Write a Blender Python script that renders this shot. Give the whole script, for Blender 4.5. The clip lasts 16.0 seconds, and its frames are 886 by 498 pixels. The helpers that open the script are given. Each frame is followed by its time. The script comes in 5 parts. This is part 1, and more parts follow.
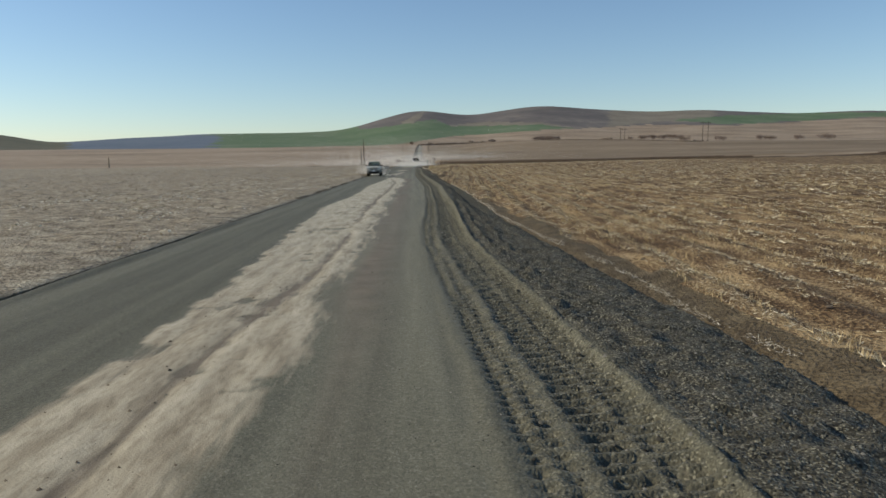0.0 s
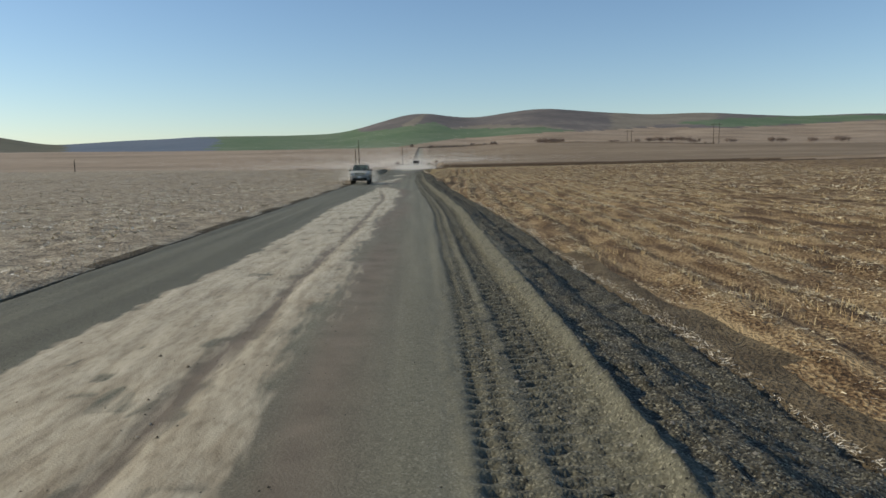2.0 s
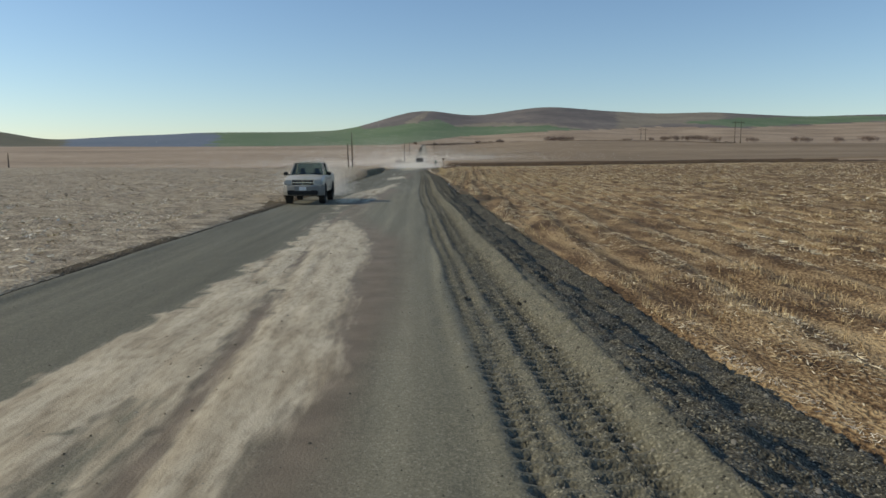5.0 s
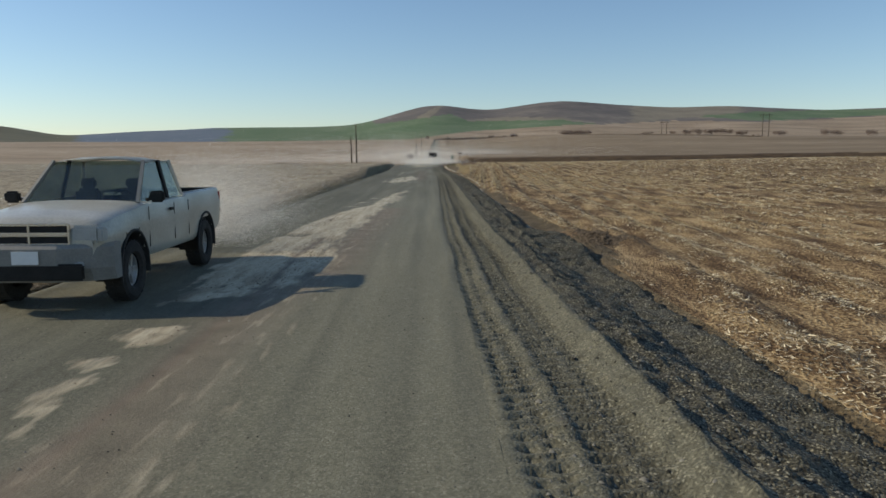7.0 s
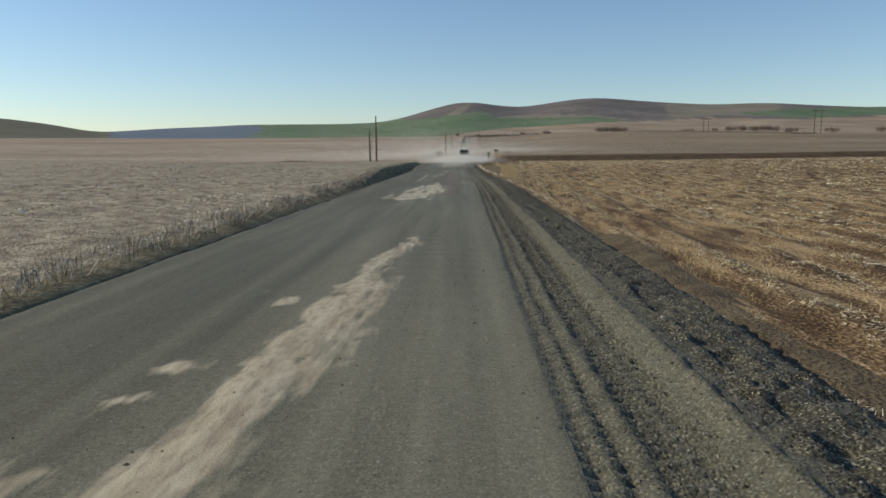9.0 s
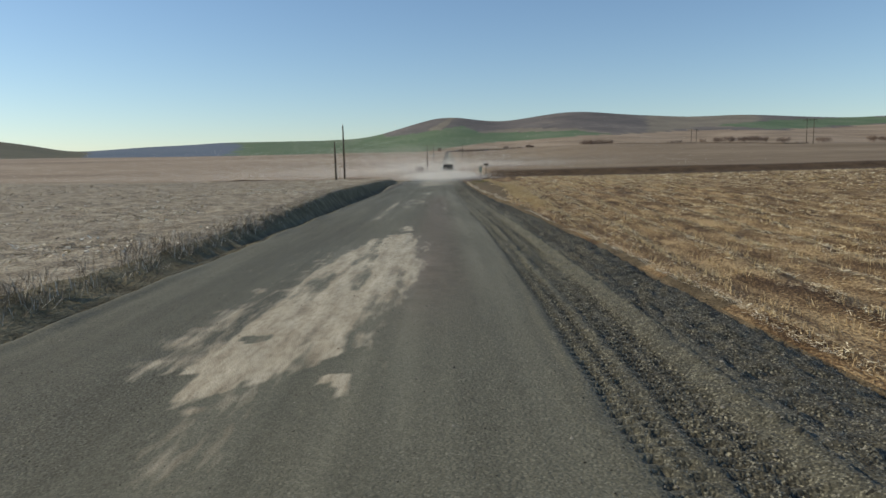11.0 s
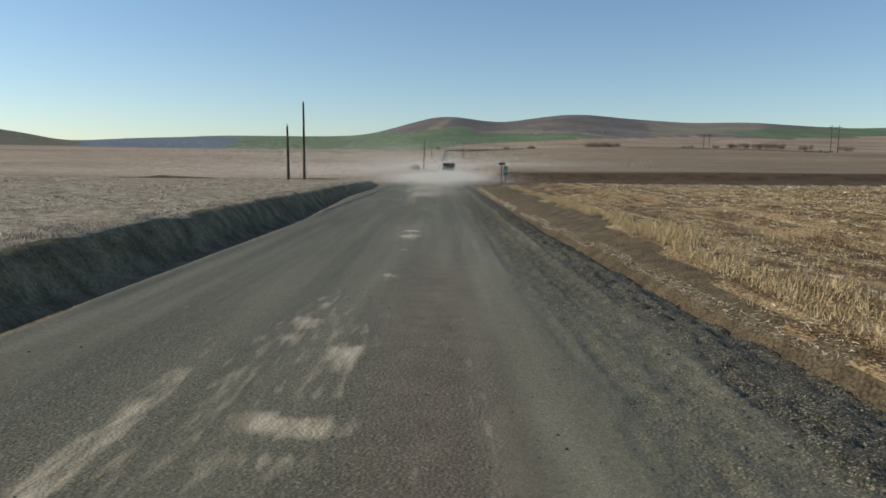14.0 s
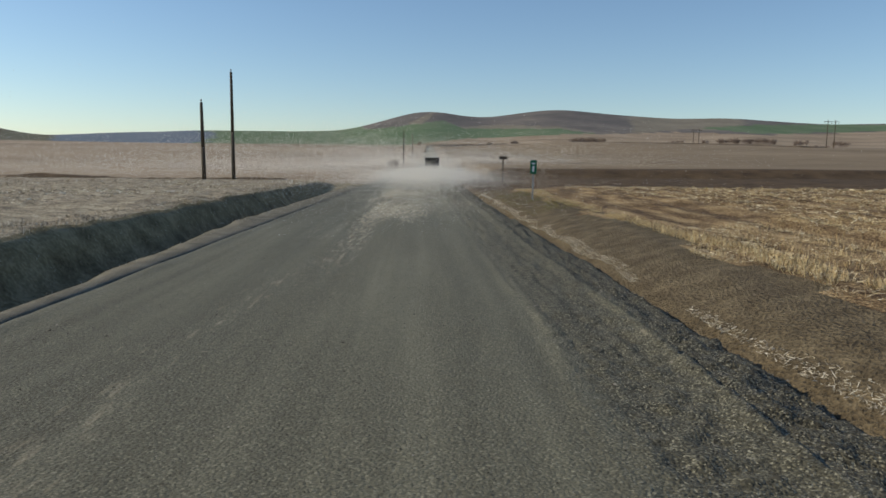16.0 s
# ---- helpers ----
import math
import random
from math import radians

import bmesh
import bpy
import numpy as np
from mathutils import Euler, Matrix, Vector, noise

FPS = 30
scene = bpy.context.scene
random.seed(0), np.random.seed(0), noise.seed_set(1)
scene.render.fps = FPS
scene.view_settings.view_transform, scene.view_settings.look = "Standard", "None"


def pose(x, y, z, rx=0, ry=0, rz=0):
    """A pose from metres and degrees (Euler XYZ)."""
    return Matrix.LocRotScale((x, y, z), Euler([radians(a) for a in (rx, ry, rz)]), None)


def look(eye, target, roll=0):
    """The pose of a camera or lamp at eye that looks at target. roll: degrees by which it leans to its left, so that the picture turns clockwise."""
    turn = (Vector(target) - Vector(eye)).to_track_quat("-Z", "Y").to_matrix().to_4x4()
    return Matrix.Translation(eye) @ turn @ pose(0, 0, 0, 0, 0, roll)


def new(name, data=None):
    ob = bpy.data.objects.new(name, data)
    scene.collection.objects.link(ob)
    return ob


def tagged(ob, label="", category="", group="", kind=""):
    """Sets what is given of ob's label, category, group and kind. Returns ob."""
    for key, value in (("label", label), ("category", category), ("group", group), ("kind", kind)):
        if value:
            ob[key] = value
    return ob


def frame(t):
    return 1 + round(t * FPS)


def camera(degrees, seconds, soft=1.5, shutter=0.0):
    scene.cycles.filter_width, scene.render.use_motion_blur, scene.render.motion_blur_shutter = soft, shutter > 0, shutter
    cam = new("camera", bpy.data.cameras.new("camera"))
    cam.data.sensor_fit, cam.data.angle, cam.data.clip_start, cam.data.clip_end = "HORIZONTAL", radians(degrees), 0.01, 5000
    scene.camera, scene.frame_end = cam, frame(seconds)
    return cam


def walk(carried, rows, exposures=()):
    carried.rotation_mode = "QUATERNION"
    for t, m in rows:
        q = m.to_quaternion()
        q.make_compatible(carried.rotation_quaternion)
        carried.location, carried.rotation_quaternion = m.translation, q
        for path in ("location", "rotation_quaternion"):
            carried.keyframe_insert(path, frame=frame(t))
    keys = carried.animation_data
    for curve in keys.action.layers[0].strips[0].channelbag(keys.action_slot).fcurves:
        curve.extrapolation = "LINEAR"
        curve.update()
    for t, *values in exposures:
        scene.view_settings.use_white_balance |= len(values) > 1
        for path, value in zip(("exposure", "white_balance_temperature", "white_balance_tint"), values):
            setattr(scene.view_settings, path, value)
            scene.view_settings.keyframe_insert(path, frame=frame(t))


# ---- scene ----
cam = camera(63, 16.0, soft=1.6)
PATH = [  # seconds, x, y, z, yaw to the left, pitch up, roll
    (0, 0.18, 0.00, 1.85, -2.28, -6.96, -0.52),
    (0.5, 0.17, 5.85, 1.85, -2.10, -7.37, -0.23),
    (1, 0.20, 11.70, 1.85, -2.04, -7.52, -0.68),
    (1.5, 0.22, 17.56, 1.85, -2.23, -7.12, -0.65),
    (2, 0.26, 23.41, 1.85, -2.25, -6.73, -0.50),
    (2.5, 0.24, 29.26, 1.85, -2.17, -6.87, -0.09),
    (3, 0.24, 35.11, 1.85, -2.14, -6.95, 0.32),
    (3.5, 0.26, 40.96, 1.85, -2.14, -7.05, 0.26),
    (4, 0.28, 46.82, 1.85, -2.15, -6.87, 0.05),
    (6.5, 0.08, 76.08, 1.85, -1.74, -6.98, 0.01),
    (7, -0.01, 81.93, 1.85, -1.10, -7.27, -0.13),
    (7.5, 0.01, 87.78, 1.85, -1.50, -6.51, -0.14),
    (8, -0.13, 93.63, 1.85, -0.49, -6.86, 0.11),
    (8.5, -0.23, 99.48, 1.85, -1.27, -6.34, -0.09),
    (9, -0.29, 105.34, 1.85, 1.23, -7.47, 0.04),
    (11.5, -0.62, 134.60, 1.85, -0.48, -6.14, -0.59),
    (12, -0.54, 140.45, 1.85, -0.69, -6.28, -0.22),
    (12.5, -0.62, 146.30, 1.85, -0.35, -6.43, -0.00),
    (13, -0.70, 152.15, 1.85, -0.09, -6.40, 0.20),
    (13.5, -0.80, 158.00, 1.85, -0.54, -6.77, 0.65),
    (14, -0.80, 163.86, 1.85, -0.44, -6.31, 0.94),
    (14.5, -0.83, 169.71, 1.85, -0.24, -6.85, 1.36),
    (15, -0.62, 175.56, 1.85, -1.26, -6.34, 1.02),
    (15.5, -0.77, 182.9, 1.85, -1.20, -6.85, 0.94),
    (16, -0.82, 187.26, 1.85, -1.91, -6.63, 0.99),
]


def aim(x, y, z, yaw, pitch, roll):
    a, b = radians(yaw), radians(pitch)
    ahead = Vector((-math.sin(a) * math.cos(b), math.cos(a) * math.cos(b), math.sin(b)))
    eye = Vector((x, y, z))
    return look(eye, eye + ahead, roll)


walk(cam, [(row[0], aim(*row[1:])) for row in PATH], exposures=[(0.0, 0.0, 6480, 8), (16.0, 0.0, 6480, 8)])

# ---- light ----
SUN_ELEVATION, SUN_AZIMUTH = radians(29.5), radians(-82.5)  # azimuth from +y towards +x
world = bpy.data.worlds.new("sky")
scene.world = world
world.use_nodes = True
wn = world.node_tree
sky = wn.nodes.new("ShaderNodeTexSky")
sky.sky_type, sky.sun_disc = "NISHITA", False
sky.sun_elevation, sky.sun_rotation = SUN_ELEVATION, SUN_AZIMUTH
sky.air_density, sky.dust_density, sky.ozone_density = 1.0, 0.2, 3.4
wn.nodes["Background"].inputs["Strength"].default_value = 0.118
wn.links.new(sky.outputs["Color"], wn.nodes["Background"].inputs["Color"])
sun_data = bpy.data.lights.new("sun", "SUN")
sun_data.energy, sun_data.angle, sun_data.color = 3.8, radians(0.53), (1.0, 0.88, 0.68)
sun = new("sun", sun_data)
sun_way = Vector((math.sin(SUN_AZIMUTH) * math.cos(SUN_ELEVATION), math.cos(SUN_AZIMUTH) * math.cos(SUN_ELEVATION), math.sin(SUN_ELEVATION)))
sun.matrix_world = look(sun_way * 60 + Vector((0, 100, 0)), Vector((0, 100, 0)))


# ---- noise and shape helpers ----
def hashed(ix, iy, seed):
    n = (ix * 374761393 + iy * 668265263 + seed * 1442695041) & 0x7FFFFFFF
    n = ((n ^ (n >> 13)) * 1274126177) & 0x7FFFFFFF
    return ((n ^ (n >> 16)) & 0xFFFF) / 65535.0


def grain(x, y, seed=0):
    """Smooth value noise, 0 to 1, one cell per unit."""
    x, y = np.broadcast_arrays(np.asarray(x, float), np.asarray(y, float))
    fx, fy = np.floor(x), np.floor(y)
    ix, iy = fx.astype(np.int64), fy.astype(np.int64)
    u, v = x - fx, y - fy
    u, v = u * u * (3 - 2 * u), v * v * (3 - 2 * v)
    a = hashed(ix, iy, seed) * (1 - u) + hashed(ix + 1, iy, seed) * u
    b = hashed(ix, iy + 1, seed) * (1 - u) + hashed(ix + 1, iy + 1, seed) * u
    return a * (1 - v) + b * v


def layers(x, y, count=4, seed=0):
    total, weight = 0.0, 0.0
    for k in range(count):
        total = total + grain(x * 2**k, y * 2**k, seed + 17 * k) / 2**k
        weight += 1 / 2**k
    return total / weight


def step(a, b, v):
    t = np.clip((np.asarray(v, float) - a) / (b - a), 0, 1)
    return t * t * (3 - 2 * t)


def bell(v, middle, width):
    return np.exp(-(((v - middle) / width) ** 2))


# ---- the lie of the land ----
ROAD_Z_Y = (-30, 264, 317, 370, 440, 528, 651, 792, 968, 1144, 1276, 1408, 1760)
ROAD_Z = (0, 0, 0.26, 1.2, 3.5, 7.0, 11.6, 16.4, 21.3, 26.0, 28.9, 28.0, 23.8)
SIDE_Z = (0, 0, 0, 0.2, 0.9, 2.2, 5.6, 6.5, 5.5, 3.5, 1.5, 0.2, 0)  # how much higher the slope stands well to the right
RIDGE_U = (-0.95, -0.62, -0.55, -0.49, -0.455, -0.39, -0.33, -0.29, -0.16, -0.10, -0.063, -0.024, 0.008, 0.054, 0.073, 0.093, 0.132,
           0.175, 0.21, 0.25, 0.29, 0.327, 0.366, 0.405, 0.444, 0.483, 0.54, 0.585, 0.64, 0.95)
RIDGE_E = (80, 62, 51, 37, 39, 44, 46.6, 50, 51, 54, 65.6, 81, 89.7, 82, 79, 80.6, 89,
           95.6, 93, 88.6, 86, 83.6, 85, 86.7, 84, 81.7, 79, 81.3, 83.6, 70)
FOCAL, HILLS_NEAR, RIDGE_FAR, EYE = 1278.0, 1340.0, 3256.0, 1.85


def smoothed(y, ys, zs):
    return (np.interp(y - 26, ys, zs) + 2 * np.interp(y, ys, zs) + np.interp(y + 26, ys, zs)) / 4


def bend(y):
    """How far the road has swung to the right of its first straight."""
    y = np.asarray(y, float)
    return step(240, 460, y) * (0.0117 * (y - 150) + 1.25)


def right_edge(y):
    return np.interp(y, (0, 8, 18, 29, 54, 82, 99.6, 101.2, 125, 136, 148, 172, 187, 200, 260), (3.9, 3.95, 3.55, 3.35, 3.6, 3.25, 3.3, 2.78, 3.0, 3.4, 3.42, 3.05, 2.75, 2.75, 3.1))


def bare_strip(x, y):
    """Width of the bare soil between the gravel's foot and the straw."""
    wide = np.interp(y, (0, 8, 36, 47, 92, 99, 102, 122, 134, 172, 186, 240), (0.55, 0.8, 0.7, 0.1, 0.1, 0.6, 0.95, 0.7, 0.2, 0.25, 1.8, 1.9))
    return wide * (0.65 + 0.7 * grain(y / 2.2, x * 1.3, 64))


def narrowing(y):
    """The road's width further on, as a share of its width here."""
    return 1 - 0.45 * step(290, 430, y)


LEFT_EDGE = -5.55


def bank_top(y):
    """Where the left-hand field breaks off towards the road."""
    return np.interp(y, (95, 130, 150, 163, 178, 240), (-6.05, -6.15, -6.4, -7.0, -8.1, -8.4))



def land(x, y):
    """Height of the ground without the road's own relief."""
    x, y = np.broadcast_arrays(np.asarray(x, float), np.asarray(y, float))
    lower = 1 - 0.1 * step(-20, -330, x)
    z = smoothed(y, ROAD_Z_Y, ROAD_Z) * lower + smoothed(y, ROAD_Z_Y, SIDE_Z) * step(25, 130, x)
    s = x - bend(y)
    # the road stands a little above the right-hand field at first
    z = z - np.interp(y, (0, 120, 150, 172), (0.34, 0.32, 0.2, 0.0)) * step(-0.9, 0.3, s - right_edge(y))
    # right-hand field climbs gently away from the road
    z = z + np.clip(x - 18, 0, 280) * 0.013 * (1 - step(370, 670, y))
    away = step(12, 55, np.abs(s + 1.2))
    z = z + away * (layers(x / 80, y / 80, 3, 5) - 0.5) * 1.3
    # left-hand field stands on a bank further along, until the crossing track
    wall = bank_top(y)
    run = np.interp(y, (95, 150, 172), (0.62, 0.62, 0.95))
    deep = np.interp(y, (90, 120, 145, 160, 178, 232, 246), (0.02, 0.08, 0.18, 0.34, 0.55, 0.55, 0.0))
    shelf = np.interp(y, (188, 212), (0, 1.0))
    lift = np.interp(y, (95, 115, 135, 150, 180), (0.04, 0.1, 0.19, 0.27, 0.44))
    z = z + (lift + deep) * step(wall + run, wall, s) * (1 - step(243, 250, y)) - deep * step(-5.5 - shelf, -6.1 - shelf, s)
    z = z + deep * bell(s, wall + 0.6, 0.8) * (layers(x * 0.9, y * 0.7, 3, 27) - 0.5) * 0.4
    # shallow ditch and long bank on the right near the crossing
    bank = step(150, 188, y) * (1 - step(228, 246, y))
    z = z + bank * (0.32 * step(2.9, 4.9, s) + 0.25 * step(4.8, 9.0, s) - 0.15 * bell(s, 2.95, 0.35))
    # spoil berm along the crossing track
    z = z + 0.75 * bell(y, 252 + 1.5 * np.sin(x / 9), 1.3) * step(-9, -13, x) * (0.12 + 0.88 * step(-46, -32, x)) * (0.35 + 0.9 * grain(x / 5, y / 3, 8))
    # cutting beside the far road; its shade is painted on the ground sheet
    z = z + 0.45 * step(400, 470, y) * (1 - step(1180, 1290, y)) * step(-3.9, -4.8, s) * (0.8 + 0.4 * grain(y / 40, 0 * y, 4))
    # low scarp beyond the ploughed strip
    z = z + 1.25 * step(293, 299, y + 3 * np.sin(x / 31)) * (1 - step(330, 520, y)) * step(7, 12, s)
    # hills behind the rise
    v = np.maximum(y - 23, 1.0)
    ridge = sum(np.interp(x / v + d, RIDGE_U, RIDGE_E) for d in (-0.021, -0.014, -0.007, 0, 0.007, 0.014, 0.021)) / 7
    top = EYE + ridge / FOCAL * RIDGE_FAR
    t = np.clip((v - HILLS_NEAR) / (RIDGE_FAR - HILLS_NEAR), 0, 1)
    climb = t * t * (1.6 - 0.6 * t)
    hill = 29 * lower + (top - 29 * lower) * climb + (layers(x / 260, y / 260, 4, 3) - 0.5) * 36 * t * (1 - t)
    hill = hill - step(RIDGE_FAR, RIDGE_FAR + 800, v) * (top * 0.9)
    return np.where(v > HILLS_NEAR, np.maximum(hill, 12), z)


# ---- materials ----
def material(name, stops, scale=3.0, fine=40.0, rough=0.9, bump=0.3, depth=0.02, stretch=(1, 1, 1), spec=0.2, metal=0.0, mixfine=0.4, streak=None, dusty=0.0):
    """A mottled surface: two scales of noise through a ramp of base colours, with fine relief."""
    m = bpy.data.materials.new(name)
    m.use_nodes = True
    n, k = m.node_tree.nodes, m.node_tree.links
    b = n["Principled BSDF"]
    where = n.new("ShaderNodeTexCoord")
    turn = n.new("ShaderNodeMapping")
    turn.inputs["Scale"].default_value = stretch
    k.new(where.outputs["Object"], turn.inputs["Vector"])
    big, small = n.new("ShaderNodeTexNoise"), n.new("ShaderNodeTexNoise")
    big.inputs["Scale"].default_value, big.inputs["Detail"].default_value = scale, 6
    small.inputs["Scale"].default_value, small.inputs["Detail"].default_value = fine, 4
    along = n.new("ShaderNodeMapping")
    along.inputs["Scale"].default_value = streak or stretch
    along.inputs["Rotation"].default_value = (0, 0, math.atan(0.07) if streak else 0)
    k.new(where.outputs["Object"], along.inputs["Vector"])
    k.new(along.outputs["Vector"], big.inputs["Vector"])
    k.new(turn.outputs["Vector"], small.inputs["Vector"])
    mix = n.new("ShaderNodeMix")
    mix.inputs["Factor"].default_value = mixfine
    k.new(big.outputs["Fac"], mix.inputs["A"])
    k.new(small.outputs["Fac"], mix.inputs["B"])
    ramp = n.new("ShaderNodeValToRGB")
    e = ramp.color_ramp.elements
    while len(e) < len(stops):
        e.new(0.5)
    for i, (p, c) in enumerate(stops):
        e[i].position, e[i].color = p, (*c, 1)
    k.new(mix.outputs["Result"], ramp.inputs["Fac"])
    k.new(ramp.outputs["Color"], b.inputs["Base Color"])
    b.inputs["Roughness"].default_value, b.inputs["Metallic"].default_value = rough, metal
    b.inputs["Specular IOR Level"].default_value = spec
    # dust sheen at a grazing view, which also imitates haze over far ground
    b.inputs["Sheen Weight"].default_value, b.inputs["Sheen Roughness"].default_value = dusty, 0.2
    if bump:
        bp = n.new("ShaderNodeBump")
        bp.inputs["Strength"].default_value, bp.inputs["Distance"].default_value = bump, depth
        k.new(small.outputs["Fac"], bp.inputs["Height"])
        k.new(bp.outputs["Normal"], b.inputs["Normal"])
    return m


M_LEFT = material("tilled_field", [(0.38, (0.115, 0.087, 0.054)), (0.48, (0.252, 0.203, 0.133)), (0.6, (0.494, 0.42, 0.293))], 1.8, 15, bump=1.0, depth=0.07, mixfine=0.55, dusty=0.1)
M_STUBBLE = material("straw_stubble", [(0.40, (0.06, 0.036, 0.018)), (0.49, (0.172, 0.11, 0.055)), (0.59, (0.40, 0.295, 0.158))], 3.4, 24, bump=1.0, depth=0.08, stretch=(1, 0.6, 1), mixfine=0.5, streak=(0.8, 0.1, 1))
M_PLOUGH_SHADE = material("ploughed_soil_and_shade", [(0.35, (0.042, 0.026, 0.013)), (0.6, (0.11, 0.072, 0.038))], 0.4, 5, bump=0.6, depth=0.1)
M_SLOPE = material("dry_slope", [(0.38, (0.225, 0.168, 0.112)), (0.5, (0.295, 0.226, 0.156)), (0.62, (0.375, 0.295, 0.208))], 0.012, 0.2, bump=0.0, stretch=(0.5, 1, 1))
M_SLOPE_LOW = material("brown_slope", [(0.36, (0.15, 0.108, 0.066)), (0.5, (0.215, 0.16, 0.1)), (0.64, (0.285, 0.218, 0.142))], 0.011, 0.16, bump=0.0, stretch=(0.4, 1, 1))
M_GREEN = material("green_crop", [(0.35, (0.085, 0.135, 0.065)), (0.52, (0.122, 0.168, 0.09)), (0.66, (0.165, 0.195, 0.12))], 0.006, 0.06, bump=0)
M_HILL = material("bare_hill", [(0.35, (0.105, 0.094, 0.088)), (0.55, (0.15, 0.132, 0.118)), (0.68, (0.215, 0.187, 0.15))], 0.005, 0.03, bump=0)
M_PALE = material("pale_hillside", [(0.35, (0.165, 0.143, 0.108)), (0.65, (0.24, 0.21, 0.158))], 0.008, 0.05, bump=0)
# blue-grey of distance haze painted into the far-left hills
M_HAZE_BLUE = material("hazy_distant_range", [(0.35, (0.10, 0.13, 0.17)), (0.65, (0.14, 0.165, 0.20))], 0.004, 0.03, bump=0)
M_DULL = material("dull_grass_hill", [(0.35, (0.085, 0.082, 0.05)), (0.65, (0.13, 0.12, 0.075))], 0.006, 0.05, bump=0)
M_SHOULDER = material("gravel_shoulder", [(0.33, (0.08, 0.073, 0.055)), (0.5, (0.145, 0.132, 0.1)), (0.68, (0.22, 0.2, 0.155))], 1.5, 26, bump=0.7, depth=0.03)
M_BANK = material("bare_bank", [(0.36, (0.07, 0.052, 0.03)), (0.5, (0.125, 0.096, 0.057)), (0.64, (0.2, 0.156, 0.094))], 2.2, 19, bump=1.0, depth=0.1, mixfine=0.5)


M_DITCH = material("weedy_ditch_soil", [(0.36, (0.09, 0.07, 0.036)), (0.5, (0.175, 0.142, 0.078)), (0.62, (0.285, 0.236, 0.14))], 1.4, 12, bump=0.9, depth=0.07)


def road_material():
    m = bpy.data.materials.new("gravel_road")
    m.use_nodes = True
    n, k = m.node_tree.nodes, m.node_tree.links
    b = n["Principled BSDF"]
    where = n.new("ShaderNodeTexCoord")

    def noise_at(scale, detail, stretch=None):
        t = n.new("ShaderNodeTexNoise")
        t.inputs["Scale"].default_value, t.inputs["Detail"].default_value = scale, detail
        if stretch:
            s = n.new("ShaderNodeMapping")
            s.inputs["Scale"].default_value = stretch
            k.new(where.outputs["Object"], s.inputs["Vector"])
            k.new(s.outputs["Vector"], t.inputs["Vector"])
        else:
            k.new(where.outputs["Object"], t.inputs["Vector"])
        return t.outputs["Fac"]

    def ramp(fac, stops):
        r = n.new("ShaderNodeValToRGB")
        e = r.color_ramp.elements
        while len(e) < len(stops):
            e.new(0.5)
        for i, (p, c) in enumerate(stops):
            e[i].position, e[i].color = p, (*c, 1)
        k.new(fac, r.inputs["Fac"])
        return r.outputs["Color"]

    def blend(f, a, c):
        x = n.new("ShaderNodeMix")
        x.data_type = "RGBA"
        if isinstance(f, float):
            x.inputs[0].default_value = f
        else:
            k.new(f, x.inputs[0])
        k.new(a, x.inputs[6])
        k.new(c, x.inputs[7])
        return x.outputs[2]

    def layer(name):
        t = n.new("ShaderNodeAttribute")
        t.attribute_name = name
        return t.outputs["Fac"]

    def crisp(value):
        # breaks a soft edge into ragged flecks
        a, b_ = n.new("ShaderNodeMath"), n.new("ShaderNodeMapRange")
        a.operation = "MULTIPLY_ADD"
        k.new(noise_at(4, 9, (2.3, 0.38, 1)), a.inputs[0])
        a.inputs[1].default_value = 1.0
        k.new(value, a.inputs[2])
        b_.inputs["From Min"].default_value, b_.inputs["From Max"].default_value = 0.72, 1.08
        k.new(a.outputs[0], b_.inputs["Value"])
        return b_.outputs["Result"]

    pebble = n.new("ShaderNodeTexVoronoi")
    pebble.inputs["Scale"].default_value = 64
    k.new(where.outputs["Object"], pebble.inputs["Vector"])
    shade = n.new("ShaderNodeSeparateColor")
    k.new(pebble.outputs["Color"], shade.inputs["Color"])
    packed = ramp(noise_at(1.0, 7, (3.03, 0.12, 0.92)), [(0.32, (0.1192, 0.113, 0.0773)), (0.5, (0.1606, 0.152, 0.1049)), (0.68, (0.2141, 0.204, 0.1435))])
    mottled = ramp(noise_at(22, 7), [(0.32, (0.0677, 0.064, 0.0442)), (0.55, (0.1636, 0.155, 0.1076)), (0.75, (0.2626, 0.25, 0.1794))])
    stones = ramp(shade.outputs["Red"], [(0.0, (0.0202, 0.018, 0.011)), (0.5, (0.058, 0.0525, 0.036)), (0.85, (0.13, 0.12, 0.084)), (1.0, (0.3232, 0.3, 0.2162))])
    dust = ramp(noise_at(3.0, 9, (1.7, 0.26, 1)), [(0.3, (0.258, 0.21, 0.14)), (0.5, (0.388, 0.332, 0.233)), (0.72, (0.492, 0.432, 0.317))])
    red = ramp(noise_at(2.0, 6), [(0.3, (0.125, 0.096, 0.068)), (0.7, (0.21, 0.165, 0.12))])
    speck = ramp(shade.outputs["Green"], [(0.0, (0.05, 0.048, 0.034)), (0.5, (0.143, 0.137, 0.1)), (0.88, (0.22, 0.21, 0.155)), (1.0, (0.37, 0.35, 0.275))])
    colour = blend(0.34, packed, mottled)
    colour = blend(0.3, colour, speck)
    # wheel lanes: darker over the left side, paler where fines have settled
    worn = ramp(layer("lanes"), [(0.0, (0.62, 0.62, 0.61)), (0.5, (0.98, 0.98, 0.98)), (1.0, (1.3, 1.29, 1.26))])
    lanes = n.new("ShaderNodeMix")
    lanes.data_type, lanes.blend_type = "RGBA", "MULTIPLY"
    lanes.inputs[0].default_value = 1.0
    k.new(colour, lanes.inputs[6])
    k.new(worn, lanes.inputs[7])
    colour = lanes.outputs[2]
    colour = blend(layer("earth"), colour, red)
